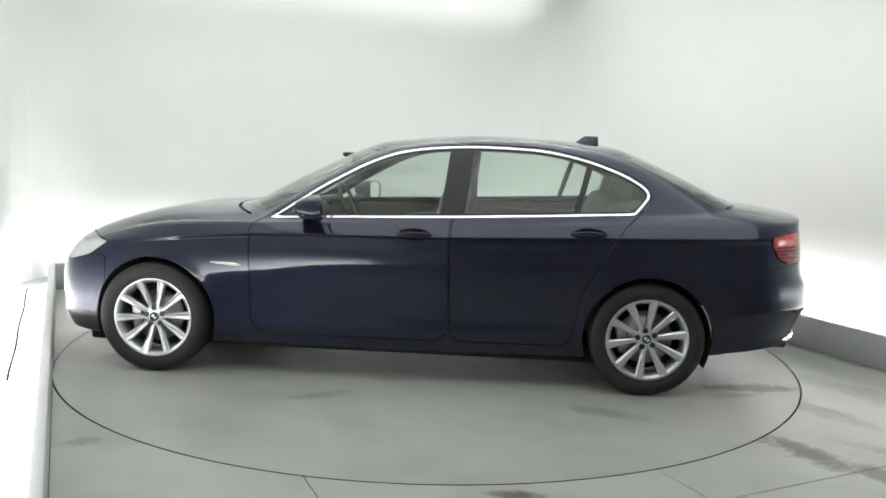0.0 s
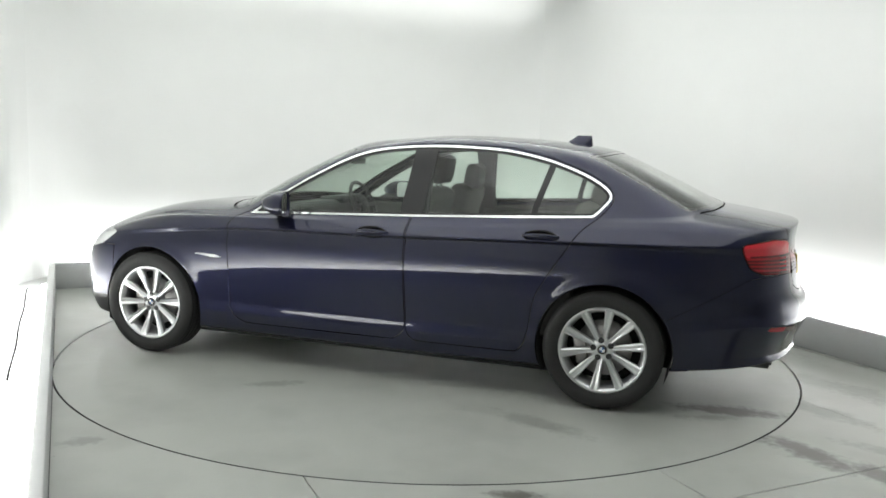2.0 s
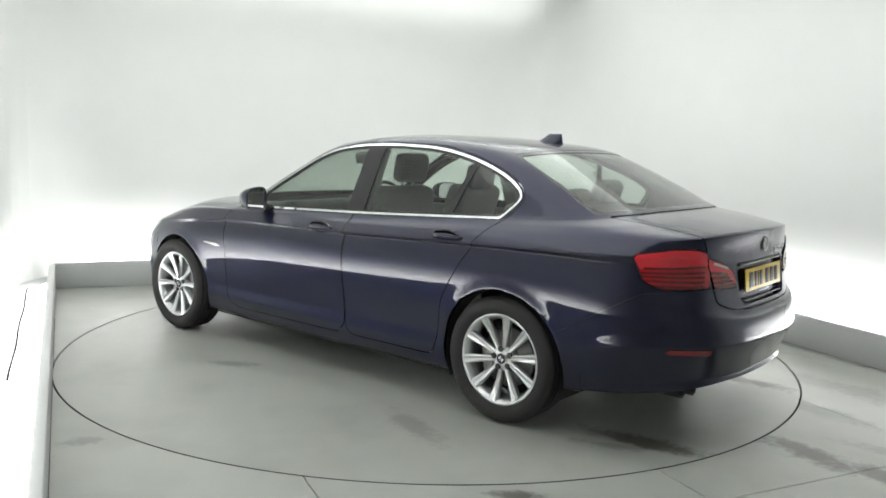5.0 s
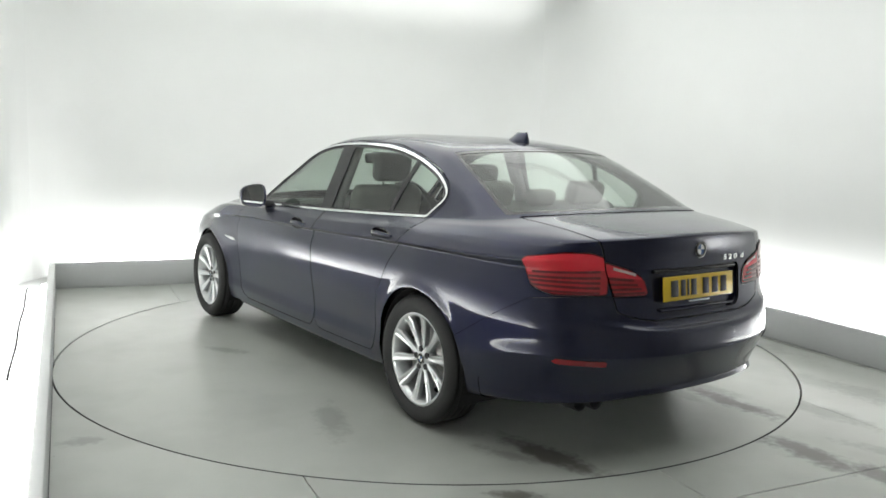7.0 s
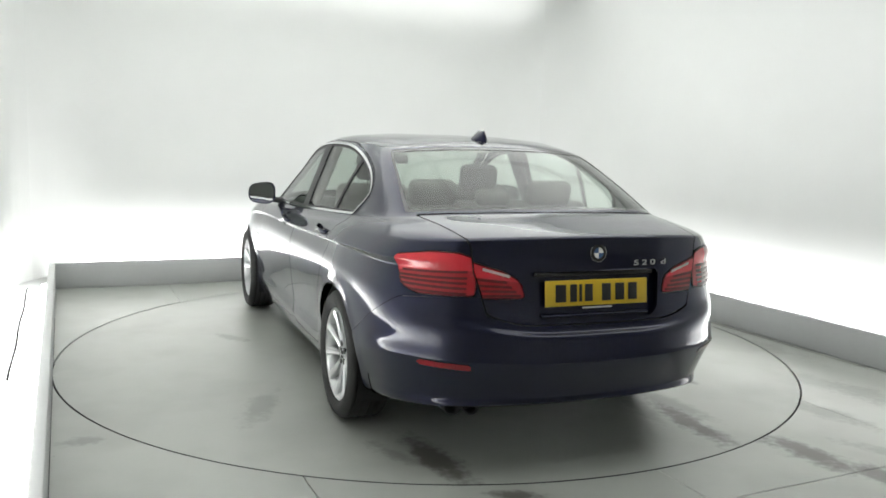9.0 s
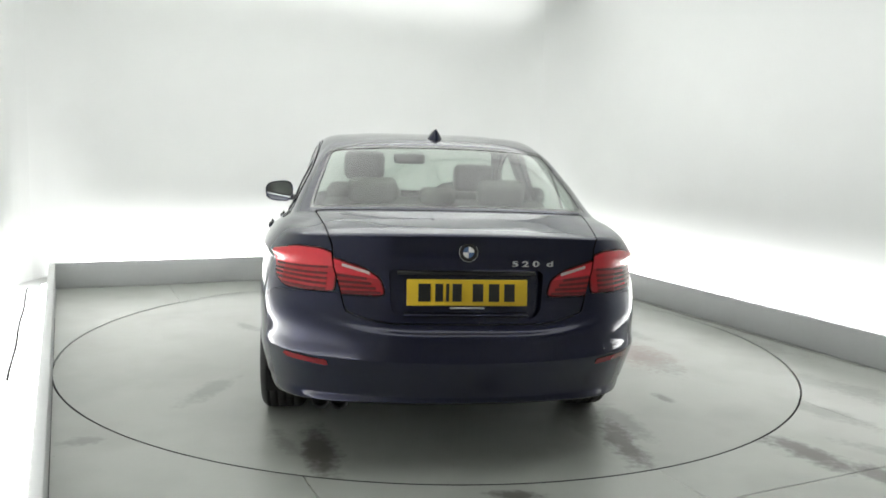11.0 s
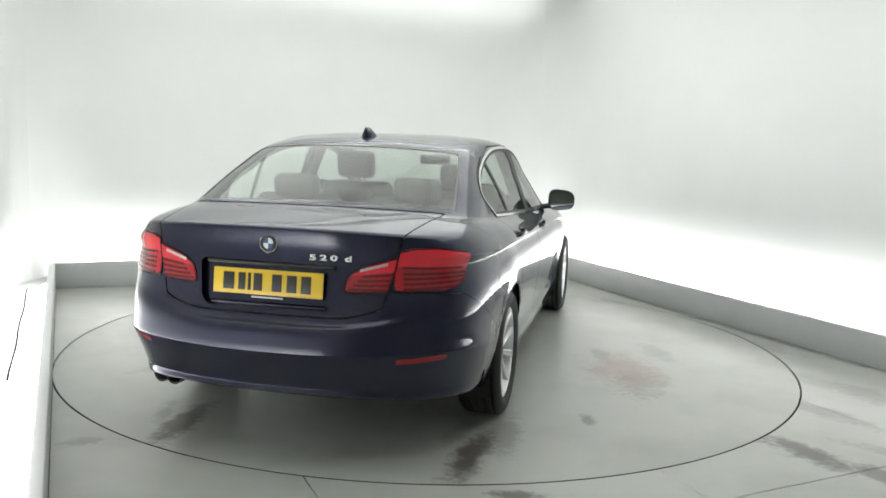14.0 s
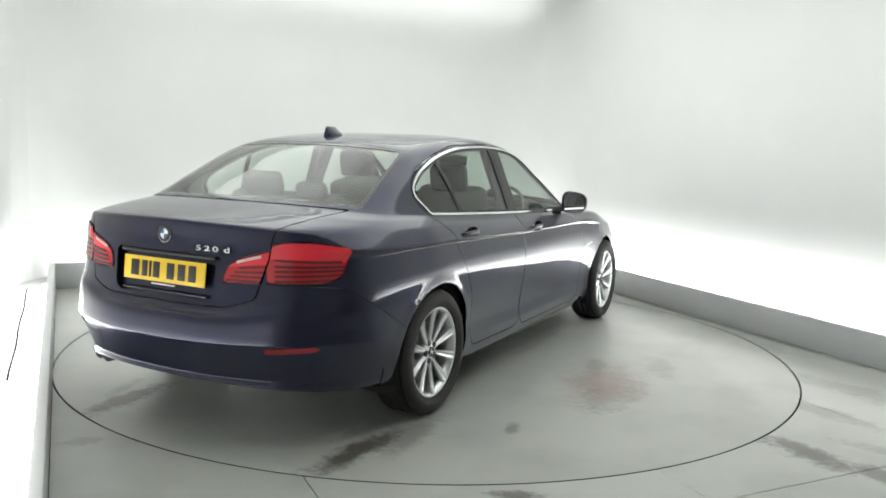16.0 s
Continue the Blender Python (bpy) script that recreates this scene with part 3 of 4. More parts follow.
def body_skin(cols=170, per=8):
    ctl = np.array(LINES, float)
    rows, k = ctl.shape[:2]
    us = np.linspace(0, k - 1, cols)
    dense = np.zeros((rows, cols, 3))
    flip = np.array([1, -1, 1])
    for r in range(rows):
        p = np.vstack([ctl[r, 1] * flip, ctl[r], ctl[r, -2] * flip])
        d = np.maximum(np.linalg.norm(np.diff(p, axis=0), axis=1), 1e-4) ** 0.6
        t = np.concatenate([[0], np.cumsum(d)])
        tan = np.zeros_like(p)
        for i in range(1, len(p) - 1):
            a, b = (p[i] - p[i - 1]) / d[i - 1], (p[i + 1] - p[i]) / d[i]
            tan[i] = (a * d[i] + b * d[i - 1]) / (d[i] + d[i - 1])
        for c, u in enumerate(us):
            i = min(int(u), k - 2)
            f = u - i
            h = d[i + 1]
            p0, p1, m0, m1 = p[i + 1], p[i + 2], tan[i + 1] * h, tan[i + 2] * h
            dense[r, c] = (2 * f ** 3 - 3 * f * f + 1) * p0 + (f ** 3 - 2 * f * f + f) * m0 + (3 * f * f - 2 * f ** 3) * p1 + (f ** 3 - f * f) * m1
    out, kk = [], []
    d = np.maximum(np.linalg.norm(np.diff(dense, axis=0), axis=2), 1e-4) ** 0.6
    sec = np.diff(dense, axis=0) / d[:, :, None]
    for r in range(rows - 1):
        def tangent(i, side):
            one = sec[min(max(i - 1 + side, 0), rows - 2)]
            if i == 0 or i == rows - 1:
                return one
            smooth = (sec[i - 1] * d[i][:, None] + sec[i] * d[i - 1][:, None]) / (d[i] + d[i - 1])[:, None]
            w = CREASE.get(i, 0.0) * np.ones(cols)
            if i == 3:
                w = np.interp(us, (7.3, 8.3), (.35, .8))
            if i in (7, 8):
                w = w * np.interp(us, (1.5, 3.0, 8.3, 9.0), (0, 1, 1, 0))
            if i == 7:
                w = np.maximum(w, np.interp(us, (8.6, 9.2), (0, 1)))
            if i == 9:
                w = w + np.interp(us, (8.0, 9.0), (0, .72))
            if i == 11:
                w = w + np.interp(us, (8.0, 9.0), (0, .4))
            return smooth * (1 - w)[:, None] + one * w[:, None]
        m0, m1 = tangent(r, 1) * d[r][:, None], tangent(r + 1, 0) * d[r][:, None]
        n = {6: 16, 7: 6, 2: 10, 3: 10, 4: 10}.get(r, per)
        for j in range(n + (r == rows - 2)):
            f = j / n
            out.append((2 * f ** 3 - 3 * f * f + 1) * dense[r] + (f ** 3 - 2 * f * f + f) * m0 + (3 * f * f - 2 * f ** 3) * dense[r + 1] + (f ** 3 - f * f) * m1)
            kk.append(r + f)
    g = np.array(out)
    g[:, 0, 1] = g[:, -1, 1] = 0
    g[-1, :, 1] = 0
    R, C = g.shape[:2]
    co = arch_flare(g.reshape(-1, 3).copy())
    g = co.reshape(R, C, 3)
    ext = np.concatenate([g[:, 1:2] * flip, g, g[:, -2:-1] * flip], axis=1)
    ds = ext[:, 2:] - ext[:, :-2]
    dk = np.gradient(g, axis=0)
    no = np.cross(ds, dk)
    no[-1] = (0, 0, 1)
    ln = np.linalg.norm(no, axis=2, keepdims=True)
    no = no / np.maximum(ln, 1e-9)
    if no[R // 3, C // 2, 1] < 0:
        no = -no
    no[-1] = (0, 0, 1)
    # way along the side crease from the tail's middle
    line = dense[8]
    w = np.concatenate([[0], np.cumsum(np.linalg.norm(np.diff(line[::-1], axis=0), axis=1))])[::-1]
    at = np.stack([np.tile(us, (R, 1)), np.tile(np.array(kk)[:, None], (1, C)), np.tile(w, (R, 1))], -1).reshape(-1, 3)
    faces = []
    for r in range(R - 1):
        for c in range(C - 1):
            faces.append([r * C + c, (r + 1) * C + c, (r + 1) * C + c + 1, r * C + c + 1])
    co, no = g.reshape(-1, 3), no.reshape(-1, 3)
    a, b, e = co[faces[C * 30 + C // 2][0]], co[faces[C * 30 + C // 2][1]], co[faces[C * 30 + C // 2][2]]
    if np.cross(b - a, e - b)[1] < 0:
        faces = [f[::-1] for f in faces]
    return Skin(co, no, at, faces)


# outlines in the side view
DAYLIGHT = list(map(tuple, np.vstack([
    spline([(.79, .962), (.56, 1.118), (.386, 1.222), (.215, 1.312), (.044, 1.376), (-.153, 1.411), (-.393, 1.427), (-.631, 1.427), (-.869, 1.412), (-1.107, 1.364), (-1.312, 1.293), (-1.435, 1.226), (-1.474, 1.178), (-1.462, 1.140), (-1.392, 1.060)], 60),
    spline([(-1.38, 1.055), (-.8, 1.026), (-.3, 1.003), (.3, .982), (.76, .962)], 20)])))
FRONT_DOOR = rounded([(.90, .93), (.885, .60), (.89, .33), (.80, .265), (-.26, .27), (-.315, .33), (-.30, .9), (-.34, 1.3), (-.36, 1.44), (.05, 1.40), (.4, 1.235), (.80, .975)], .05)
REAR_DOOR = rounded([(-.322, .33), (-.31, .9), (-.35, 1.3), (-.37, 1.445), (-.87, 1.43), (-1.12, 1.375), (-1.33, 1.30), (-1.45, 1.235), (-1.497, 1.16), (-1.43, 1.07), (-1.33, .99), (-1.20, .79), (-1.09, .60), (-1.06, .40), (-1.02, .275), (-.36, .272)], .05)
HALF = body_skin()


def build_body(car):
    def f_arch(s):
        x, y, z = s.co.T
        d = np.minimum(np.hypot(x - AXLE, z - WHEEL_R), np.hypot(x + AXLE, z - WHEEL_R))
        return np.where(s.at[:, 1] < 9, ARCH_R - d, -1.0)

    def side(s, poly, low=0.45):
        return np.maximum(inside_of(poly, s.co[:, 0], s.co[:, 2]), low - s.co[:, 1])

    def gap(s, field, g=0.0022):
        """Both sides of a joint, with a slit between them."""
        a = s.cut(field(s) + g)[0]
        b = s.cut(g - field(s))[0]
        return a, b

    rest = HALF.cut(f_arch(HALF))[0]
    frame_skin = rest

    # glass, with its seals
    f_screen = lambda s: np.maximum.reduce([(11.10 - s.at[:, 1]) * .35, (s.at[:, 1] - 12.93) * .25, (s.at[:, 0] - (2.62 - .12 * (s.at[:, 1] - 11))) * .2])
    f_rear = lambda s: np.maximum.reduce([(11.10 - s.at[:, 1]) * .35, (s.at[:, 1] - 12.90) * .25, ((8.34 - .12 * (s.at[:, 1] - 11)) - s.at[:, 0]) * .2])
    f_light = lambda s: side(s, DAYLIGHT)
    screen, rest = rest.cut(f_screen(rest))
    rear, rest = rest.cut(f_rear(rest))
    light, rest = rest.cut(f_light(rest))
    frame_skin = frame_skin.cut(f_screen(frame_skin) - .03)[1]
    frame_skin = frame_skin.cut(f_rear(frame_skin) - .03)[1]
    frame_skin = frame_skin.cut(f_light(frame_skin) - .02)[1]
    f_tray = lambda s: np.maximum(inside_of(rounded([(-.335, .905), (.335, .905), (.322, .735), (.285, .700), (-.285, .700), (-.322, .735)], .02), s.co[:, 1], s.co[:, 2]), s.co[:, 0] + 2.3)
    frame_skin = frame_skin.cut(f_tray(frame_skin) - .012)[1]
    part("body_frame", frame_skin.whole().mesh("body_frame", SHELL, 0, -0.016), None, car, "dark inner body frame")
    for name, sk, field, lab in (("windscreen", screen, f_screen, "greenish windscreen glass"), ("rear_window", rear, f_rear, "greenish heated rear window")):
        pane, seal = sk.cut(field(sk) + .020)
        g = part(name, pane.whole().mesh(name, SCREEN, 0.004, -.003), None, car, lab)
        part("seal", seal.whole().mesh("seal", GLOSSBLACK, 0.01, -.001), None, g, "black rubber seal")

    # boot lid: top and rear face
    def f_boot(s):
        x, y, z = s.co.T
        k = s.at[:, 1]
        lim = np.interp(k, (5.5, 6.2, 7.0, 8.5, 9.3, 11.1), (.42, .515, .565, .575, .60, .66))
        return np.maximum.reduce([y - lim, x + 1.7, .680 + .04 * np.clip((y - .3) / .2, 0, 1) ** 2 - z, (k - 11.02) * .2])

    boot, rest = gap(rest, f_boot, .0032)
    # bonnet
    f_bonnet = lambda s: np.maximum.reduce([(8.3 - s.at[:, 1]) * .1, (s.at[:, 1] - 10.9) * .1, (s.at[:, 0] - (2.05 + .25 * (s.at[:, 1] - 9))) * .2])
    bonnet, rest = gap(rest, f_bonnet)
    # doors
    door_f, rest = gap(rest, lambda s: side(s, FRONT_DOOR))
    door_r, rest = gap(rest, lambda s: side(s, REAR_DOOR))
    # bumpers
    f_bump = lambda s: np.maximum(s.co[:, 2] - np.interp(s.co[:, 0], (-2.42, -2.22, -1.80), (.80, .78, .53)), s.co[:, 0] + 1.80)
    f_nose = lambda s: np.maximum(s.co[:, 2] - .70, 1.80 - s.co[:, 0])
    lampzone = lambda s: np.maximum(inside_of(LAMP_OUT, s.at[:, 2], s.co[:, 2]), s.co[:, 0] + 1.7)
    lamp_out, rest = gap(rest, lampzone, .0015)
    lampin = lambda s: np.maximum(inside_of(LAMP_IN, s.at[:, 2], s.co[:, 2]), s.co[:, 0] + 1.7)
    lamp_in, boot = gap(boot, lampin, .0015)
    tray = boot.cut(f_tray(boot) - .016)[0]
    boot = boot.cut(f_tray(boot))[1]
    tray = Skin(tray.co + np.array((.030, 0, 0)), tray.no, tray.at, tray.faces)
    bump, rest = gap(rest, f_bump, .0009)
    headzone = lambda s: np.maximum(inside_of(rounded([(2.35, .655), (2.30, .785), (2.0, .815), (1.79, .790), (1.92, .70), (2.08, .655)], .03), s.co[:, 0], s.co[:, 2]), .40 - s.co[:, 1])
    head, rest = gap(rest, headzone, .0015)
    head_b, bonnet = gap(bonnet, headzone, .0015)
    nose, rest = gap(rest, f_nose, .002)
    head_n, nose = gap(nose, headzone, .0015)
    # sills, roof and wings
    f_sill = lambda s: np.maximum.reduce([s.co[:, 2] - .268, s.co[:, 0] - 1.05, -1.05 - s.co[:, 0]])
    sill, rest = rest.cut(f_sill(rest))
    roof, rest = rest.cut((12.98 - rest.at[:, 1]) * .2)
    front, back = rest.cut(-rest.co[:, 0] - .2)
    # plate recess and reflectors
    refl_f = lambda s: np.maximum(inside_of(rounded([(.545, .492), (.555, .519), (.775, .529), (.775, .503)], .006), s.at[:, 2], s.co[:, 2]), s.co[:, 0] + 2.0)
    refl, bump = bump.cut(refl_f(bump))
    valance_f = lambda s: np.maximum(s.co[:, 2] - .362, 1.0 * (s.at[:, 2] - 1.15))
    valance, bump = bump.cut(valance_f(bump))

    both = lambda sk: (sk, sk.mirrored())
    part("roof", roof.whole().mesh("roof", PAINT), None, car)
    part("headliner", roof.whole().lifted(-.03).mesh("headliner", HEADLINER, 0), None, car, "pale cloth headliner")
    part("bonnet", bonnet.whole().mesh("bonnet", PAINT), None, car)
    boot_ob = part("boot_lid", boot.whole().mesh("boot_lid", PAINT, .007), None, car)
    part("plate_recess", tray.whole().mesh("plate_recess", PAINT, -.024), None, boot_ob)
    rear_bumper = part("rear_bumper", bump.whole().mesh("rear_bumper", PAINT, .02), None, car)
    part("valance", valance.whole().mesh("valance", PAINT, .02, -.004), None, rear_bumper)
    intake, nose = nose.cut(nose.co[:, 2] - .285 - .06 * np.clip((nose.co[:, 1] - .55) / .25, 0, 1))
    part("lower_intake", intake.whole().mesh("lower_intake", BLACK, .02, -.004), None, car, "black plastic lower intake")
    part("front_bumper", nose.whole().mesh("front_bumper", PAINT, .02), None, car)
    for i in (0, 1):
        sg = 1 - 2 * i
        part("front_wing", both(front)[i].mesh("front_wing", PAINT, .02), None, car)
        part("rear_wing", both(back)[i].mesh("rear_wing", PAINT, .02), None, car)
        part("sill", both(sill)[i].mesh("sill", PAINT, .02), None, car)
        part("bumper_reflector", both(refl)[i].mesh("bumper_reflector", REFLEX, .006, .003), None, rear_bumper, "slim red reflector")
        hl = Skin.packed(np.hstack([np.vstack([a.co for a in (head, head_b, head_n)]), np.vstack([a.no for a in (head, head_b, head_n)]), np.vstack([a.at for a in (head, head_b, head_n)])]),
                         [[j + o for j in fc] for a, o in zip((head, head_b, head_n), np.cumsum([0, len(head.co), len(head.co) + 0 * len(head_b.co)][:1] + [len(head.co), len(head_b.co)])) for fc in a.faces])
        lampb = part("headlamp", both(hl)[i].mesh("headlamp", LENS, .01), None, car, "clear glass headlamp")
        part("reflector_bowl", both(hl)[i].lifted(-.009).mesh("reflector_bowl", WHITE, 0), None, lampb)
        for name, dr, tr in (("front_door", door_f, 0), ("rear_door", door_r, 1)):
            d = part(name, both(dr)[i].mesh(name, PAINT, .015), None, car)
            # daylight opening of this door
            zone = light
            if name == "front_door":
                zone = zone.cut(-.338 - .12 * (zone.co[:, 2] - 1.2) - zone.co[:, 0])[0]
            else:
                zone = zone.cut(-.338 - .12 * (zone.co[:, 2] - 1.2) - zone.co[:, 0])[1]
            trim, glassy = zone.cut(-.012 - f_light(zone))
            part("window_trim", both(trim)[i].mesh("window_trim", CHROME, .012, .004), None, d, "bright chrome window trim")
            seal, glassy = glassy.cut(-.024 - f_light(glassy))
            part("window_seal", both(seal)[i].mesh("window_seal", BLACK, .008, -.001), None, d)
            x0 = glassy.co[:, 0] + .12 * (glassy.co[:, 2] - 1.2)
            if name == "front_door":
                post, glassy = glassy.cut(x0 + .262)
            else:
                post, glassy = glassy.cut(-.405 - x0)
            part("pillar_cover", both(post)[i].mesh("pillar_cover", BLACK, .006, .001), None, d, "black centre pillar cover")
            if name == "rear_door":
                xq = glassy.co[:, 0] + .28 * (glassy.co[:, 2] - 1.2)
                hind, glassy = glassy.cut(xq + 1.105)
                xq = glassy.co[:, 0] + .28 * (glassy.co[:, 2] - 1.2)
                bar, glassy = glassy.cut(xq + 1.068)
                part("quarter_bar", both(bar)[i].mesh("quarter_bar", BLACK, .008, .001), None, d)
                part("quarter_pane", both(hind)[i].mesh("quarter_pane", PANE, .004, -.004), None, d, "tinted quarter glass")
            part("window_pane", both(glassy)[i].mesh("window_pane", PANE, .004, -.004), None, d, "tinted side glass")
            handle(d, -.10 if name == "front_door" else -1.115, .908 if name == "front_door" else .947, .924, sg)
        lamp(both(lamp_out)[i], car, sg, 0)
        lamp(both(lamp_in)[i], boot_ob, sg, 1)
    return boot_ob, rear_bumper


# tail lamp outlines: way along the body from the middle of the tail, and height
LAMP_OUT = rounded([(.55, .800), (.55, .962), (.64, .988), (.76, .988), (.955, .958), (.935, .900), (.89, .830), (.80, .800)], .022)
LAMP_IN = rounded([(.340, .800), (.362, .868), (.43, .908), (.575, .950), (.64, .957), (.64, .795), (.36, .790)], .016)


def lamp(sk, parent, sg, inner):
    """A red tail lamp: lens with darker bars between light bands, and a pale strip on the lid's side."""
    base = part("tail_lamp", sk.lifted(.004).mesh("tail_lamp", DARKRED, .03), None, parent, "red tail lamp with dark bars")
    lens = sk.cut(inside_of(LAMP_IN if inner else LAMP_OUT, sk.at[:, 2], sk.co[:, 2]) + .007)[0]
    band = lens.cut((.868 + .12 * (lens.at[:, 2] - .42) if inner else .908 - .05 * (lens.at[:, 2] - .6)) - lens.co[:, 2])[0]
    part("lens", lens.lifted(.0052).mesh("lens", RED, .002), None, base, "red lamp lens")
    if band.faces:
        part("light_band", band.lifted(.0062).mesh("light_band", BRIGHTRED, .002), None, base, "brighter red upper band")
    if inner:
        rows = [(.806, .0), (.823, .02), (.840, .05), (.857, .09)]
        ends = (.362, .590)
    else:
        rows = [(.812, .02), (.834, .02), (.856, .01), (.878, -.01), (.905, -.03)]
        ends = (.59, .94)
    for i, (z0, slope) in enumerate(rows):
        line = lambda s: s.co[:, 2] - z0 - slope * (s.at[:, 2] - ends[0])
        bar = sk.cut(line(sk) - .0052)[0]
        bar = bar.cut(-line(bar) - .0052)[0]
        bar = bar.cut(ends[0] + .02 * i * inner - bar.at[:, 2])[0]
        bar = bar.cut(bar.at[:, 2] - ends[1] + .01 * i)[0]
        if bar.faces:
            part("lamp_bar", bar.lifted(.0075).mesh("lamp_bar", DARKRED, .003), None, base)
    if inner:
        rise = lambda s: s.co[:, 2] - (.889 + .27 * (s.at[:, 2] - .42))
        strip = sk.cut(rise(sk) - .006)[0]
        strip = strip.cut(-rise(strip) - .006)[0]
        strip = strip.cut(.41 - strip.at[:, 2])[0]
        strip = strip.cut(strip.at[:, 2] - .53)[0]
        if strip.faces:
            part("reversing_strip", strip.lifted(.008).mesh("reversing_strip", PALELENS, .004), None, base, "pale reversing light strip")


def handle(door, x, z, y, sg):
    """A pull handle over a shallow cup."""
    cup = lathe([(.001, 0), (.6, .10), (.85, .35), (1, 1)], 32, "y")
    cup.transform(Matrix.Translation((x, sg * (y - .014), z)) @ Matrix.Diagonal((.096, .012 * sg, .036, 1)))
    part("handle_cup", cup, GLOSSBLACK, door)
    bm = bmesh.new()
    rows = []
    for i in range(15):
        t = -1 + 2 * i / 14
        r = .013 * (1 - .35 * t * t)
        off = .022 * (1 - t ** 4)
        rows.append([bm.verts.new((x + .105 * t, sg * (y - .010 + off + .45 * r * math.cos(a)), z + .004 - .006 * t * t + r * math.sin(a))) for a in np.linspace(0, 2 * math.pi, 12, endpoint=False)])
    for a, b in zip(rows, rows[1:]):
        for j in range(12):
            bm.faces.new((a[j], a[(j + 1) % 12], b[(j + 1) % 12], b[j])).smooth = True
    bm.faces.new(rows[0])
    bm.faces.new(rows[-1])
    bmesh.ops.recalc_face_normals(bm, faces=bm.faces)
    part("door_handle", bm, PAINT, door)


def wheel(car, x, y, sg, spin):
    """An alloy wheel with ten tapered spokes, tyre, disc and dark bolt holes; its face looks along +y before the turn.
    """
    m = pose(x, y, WHEEL_R + .003, 0, 0, 0 if sg > 0 else 180) @ Matrix.Rotation(radians(spin), 4, "Y")
    R = .236
    rim = lathe([(R - .004, -.19), (R + .006, -.185), (R - .012, -.17), (R - .03, -.10), (R - .028, -.04), (R - .014, -.012), (R - .006, -.006), (R + .004, -.002), (R + .008, -.006), (R + .006, -.014)], 72)
    bmesh.ops.recalc_face_normals(rim, faces=rim.faces)
    w = part("wheel", rim, ALLOY, car, "silver ten-spoke alloy wheel", m)
    part("hub", lathe([(.001, -.033), (.034, -.033), (.062, -.036), (.070, -.046), (.072, -.08)], 40), ALLOY, w)
    sp = bmesh.new()
    rows = []
    for t in np.linspace(0, 1, 9):
        r = .050 + (R - .060) * t
        half = .0125 + .0135 * t ** 1.2
        face = -.032 + .016 * t + .012 * t * t * t
        ring = [(-half, face - .030), (-half, face - .006), (-half * .6, face), (0, face - .003), (half * .6, face), (half, face - .006), (half, face - .030)]
        rows.append([sp.verts.new((r, d, q)) for q, d in ring])
    for a, b in zip(rows, rows[1:]):
        for j in range(7):
            sp.faces.new((a[j], a[(j + 1) % 7], b[(j + 1) % 7], b[j]))
    sp.faces.new(rows[-1])
    sp.faces.new(rows[0])
    bmesh.ops.recalc_face_normals(sp, faces=sp.faces)
    me = bpy.data.meshes.new("spoke")
    sp.to_mesh(me)
    sp.free()
    me.materials.append(ALLOY)
    for i in range(10):
        part("spoke", me, None, w, "", Matrix.Rotation(2 * math.pi * i / 10, 4, "Y"))
    T = WHEEL_R
    prof = [(R + .002, -.195), (R + .03, -.212), (R + .065, -.214), (T - .022, -.206), (T - .006, -.19)]
    for g in (-.165, -.125, -.085, -.045):
        prof += [(T, g - .012), (T, g + .010), (T - .008, g + .012), (T - .008, g + .018), (T, g + .020)]
    prof += [(T - .006, -.008), (T - .022, .008), (R + .065, .014), (R + .045, .0155), (R + .03, .012), (R + .006, .0)]
    part("tyre", lathe(prof, 84), RUBBER, w, "black treaded tyre")
    part("brake_disc", lathe([(.001, -.085), (.158, -.085), (.158, -.11), (.001, -.11)], 48), STEEL, w)
    # Near-black sheet added behind the spokes for the shade inside the wheel.
    part("shade_backing", lathe([(.001, -.150), (R - .03, -.150)], 40), LINER, w)
    part("caliper", box(.07, .05, .16, pose(.13, -.10, 0), .012), STEEL, w)
    for i in range(5):
        a = 2 * math.pi * i / 5 + math.pi / 10
        # Black discs stand in for the shaded depth of the bolt holes.
        part("bolt_hole_shade", disc_bm(.0165, Matrix.Translation((.051 * math.cos(a), -.034, .051 * math.sin(a))) @ Matrix.Rotation(math.pi / 2, 4, "X"), 12, .008), BLACK, w)
    cap = part("hub_cap", disc_bm(.030, Matrix.Translation((0, -.030, 0)) @ Matrix.Rotation(math.pi / 2, 4, "X"), 32, .010), CHROME, w)
    roundel(cap, Matrix.Translation((0, -.0245, 0)) @ Matrix.Rotation(-math.pi / 2, 4, "X"), .026)
    return w


def roundel(parent, m, r):
    """A plain round badge: dark ring, quartered blue and white field."""
    ring = lathe([(r * .62, .0006), (r * .66, .0018), (r * .97, .0018), (r, 0)], 40, "z")
    ring.transform(m)
    part("badge_ring", ring, GLOSSBLACK, parent)
    for q in range(4):
        pts = [(0, 0)] + [(r * .62 * math.cos(math.pi / 2 * (q + i / 8)), r * .62 * math.sin(math.pi / 2 * (q + i / 8))) for i in range(9)]
        part("badge_quarter", loft_prism(pts, .0012, m), WHITE if q % 2 else BADGEBLUE, parent)


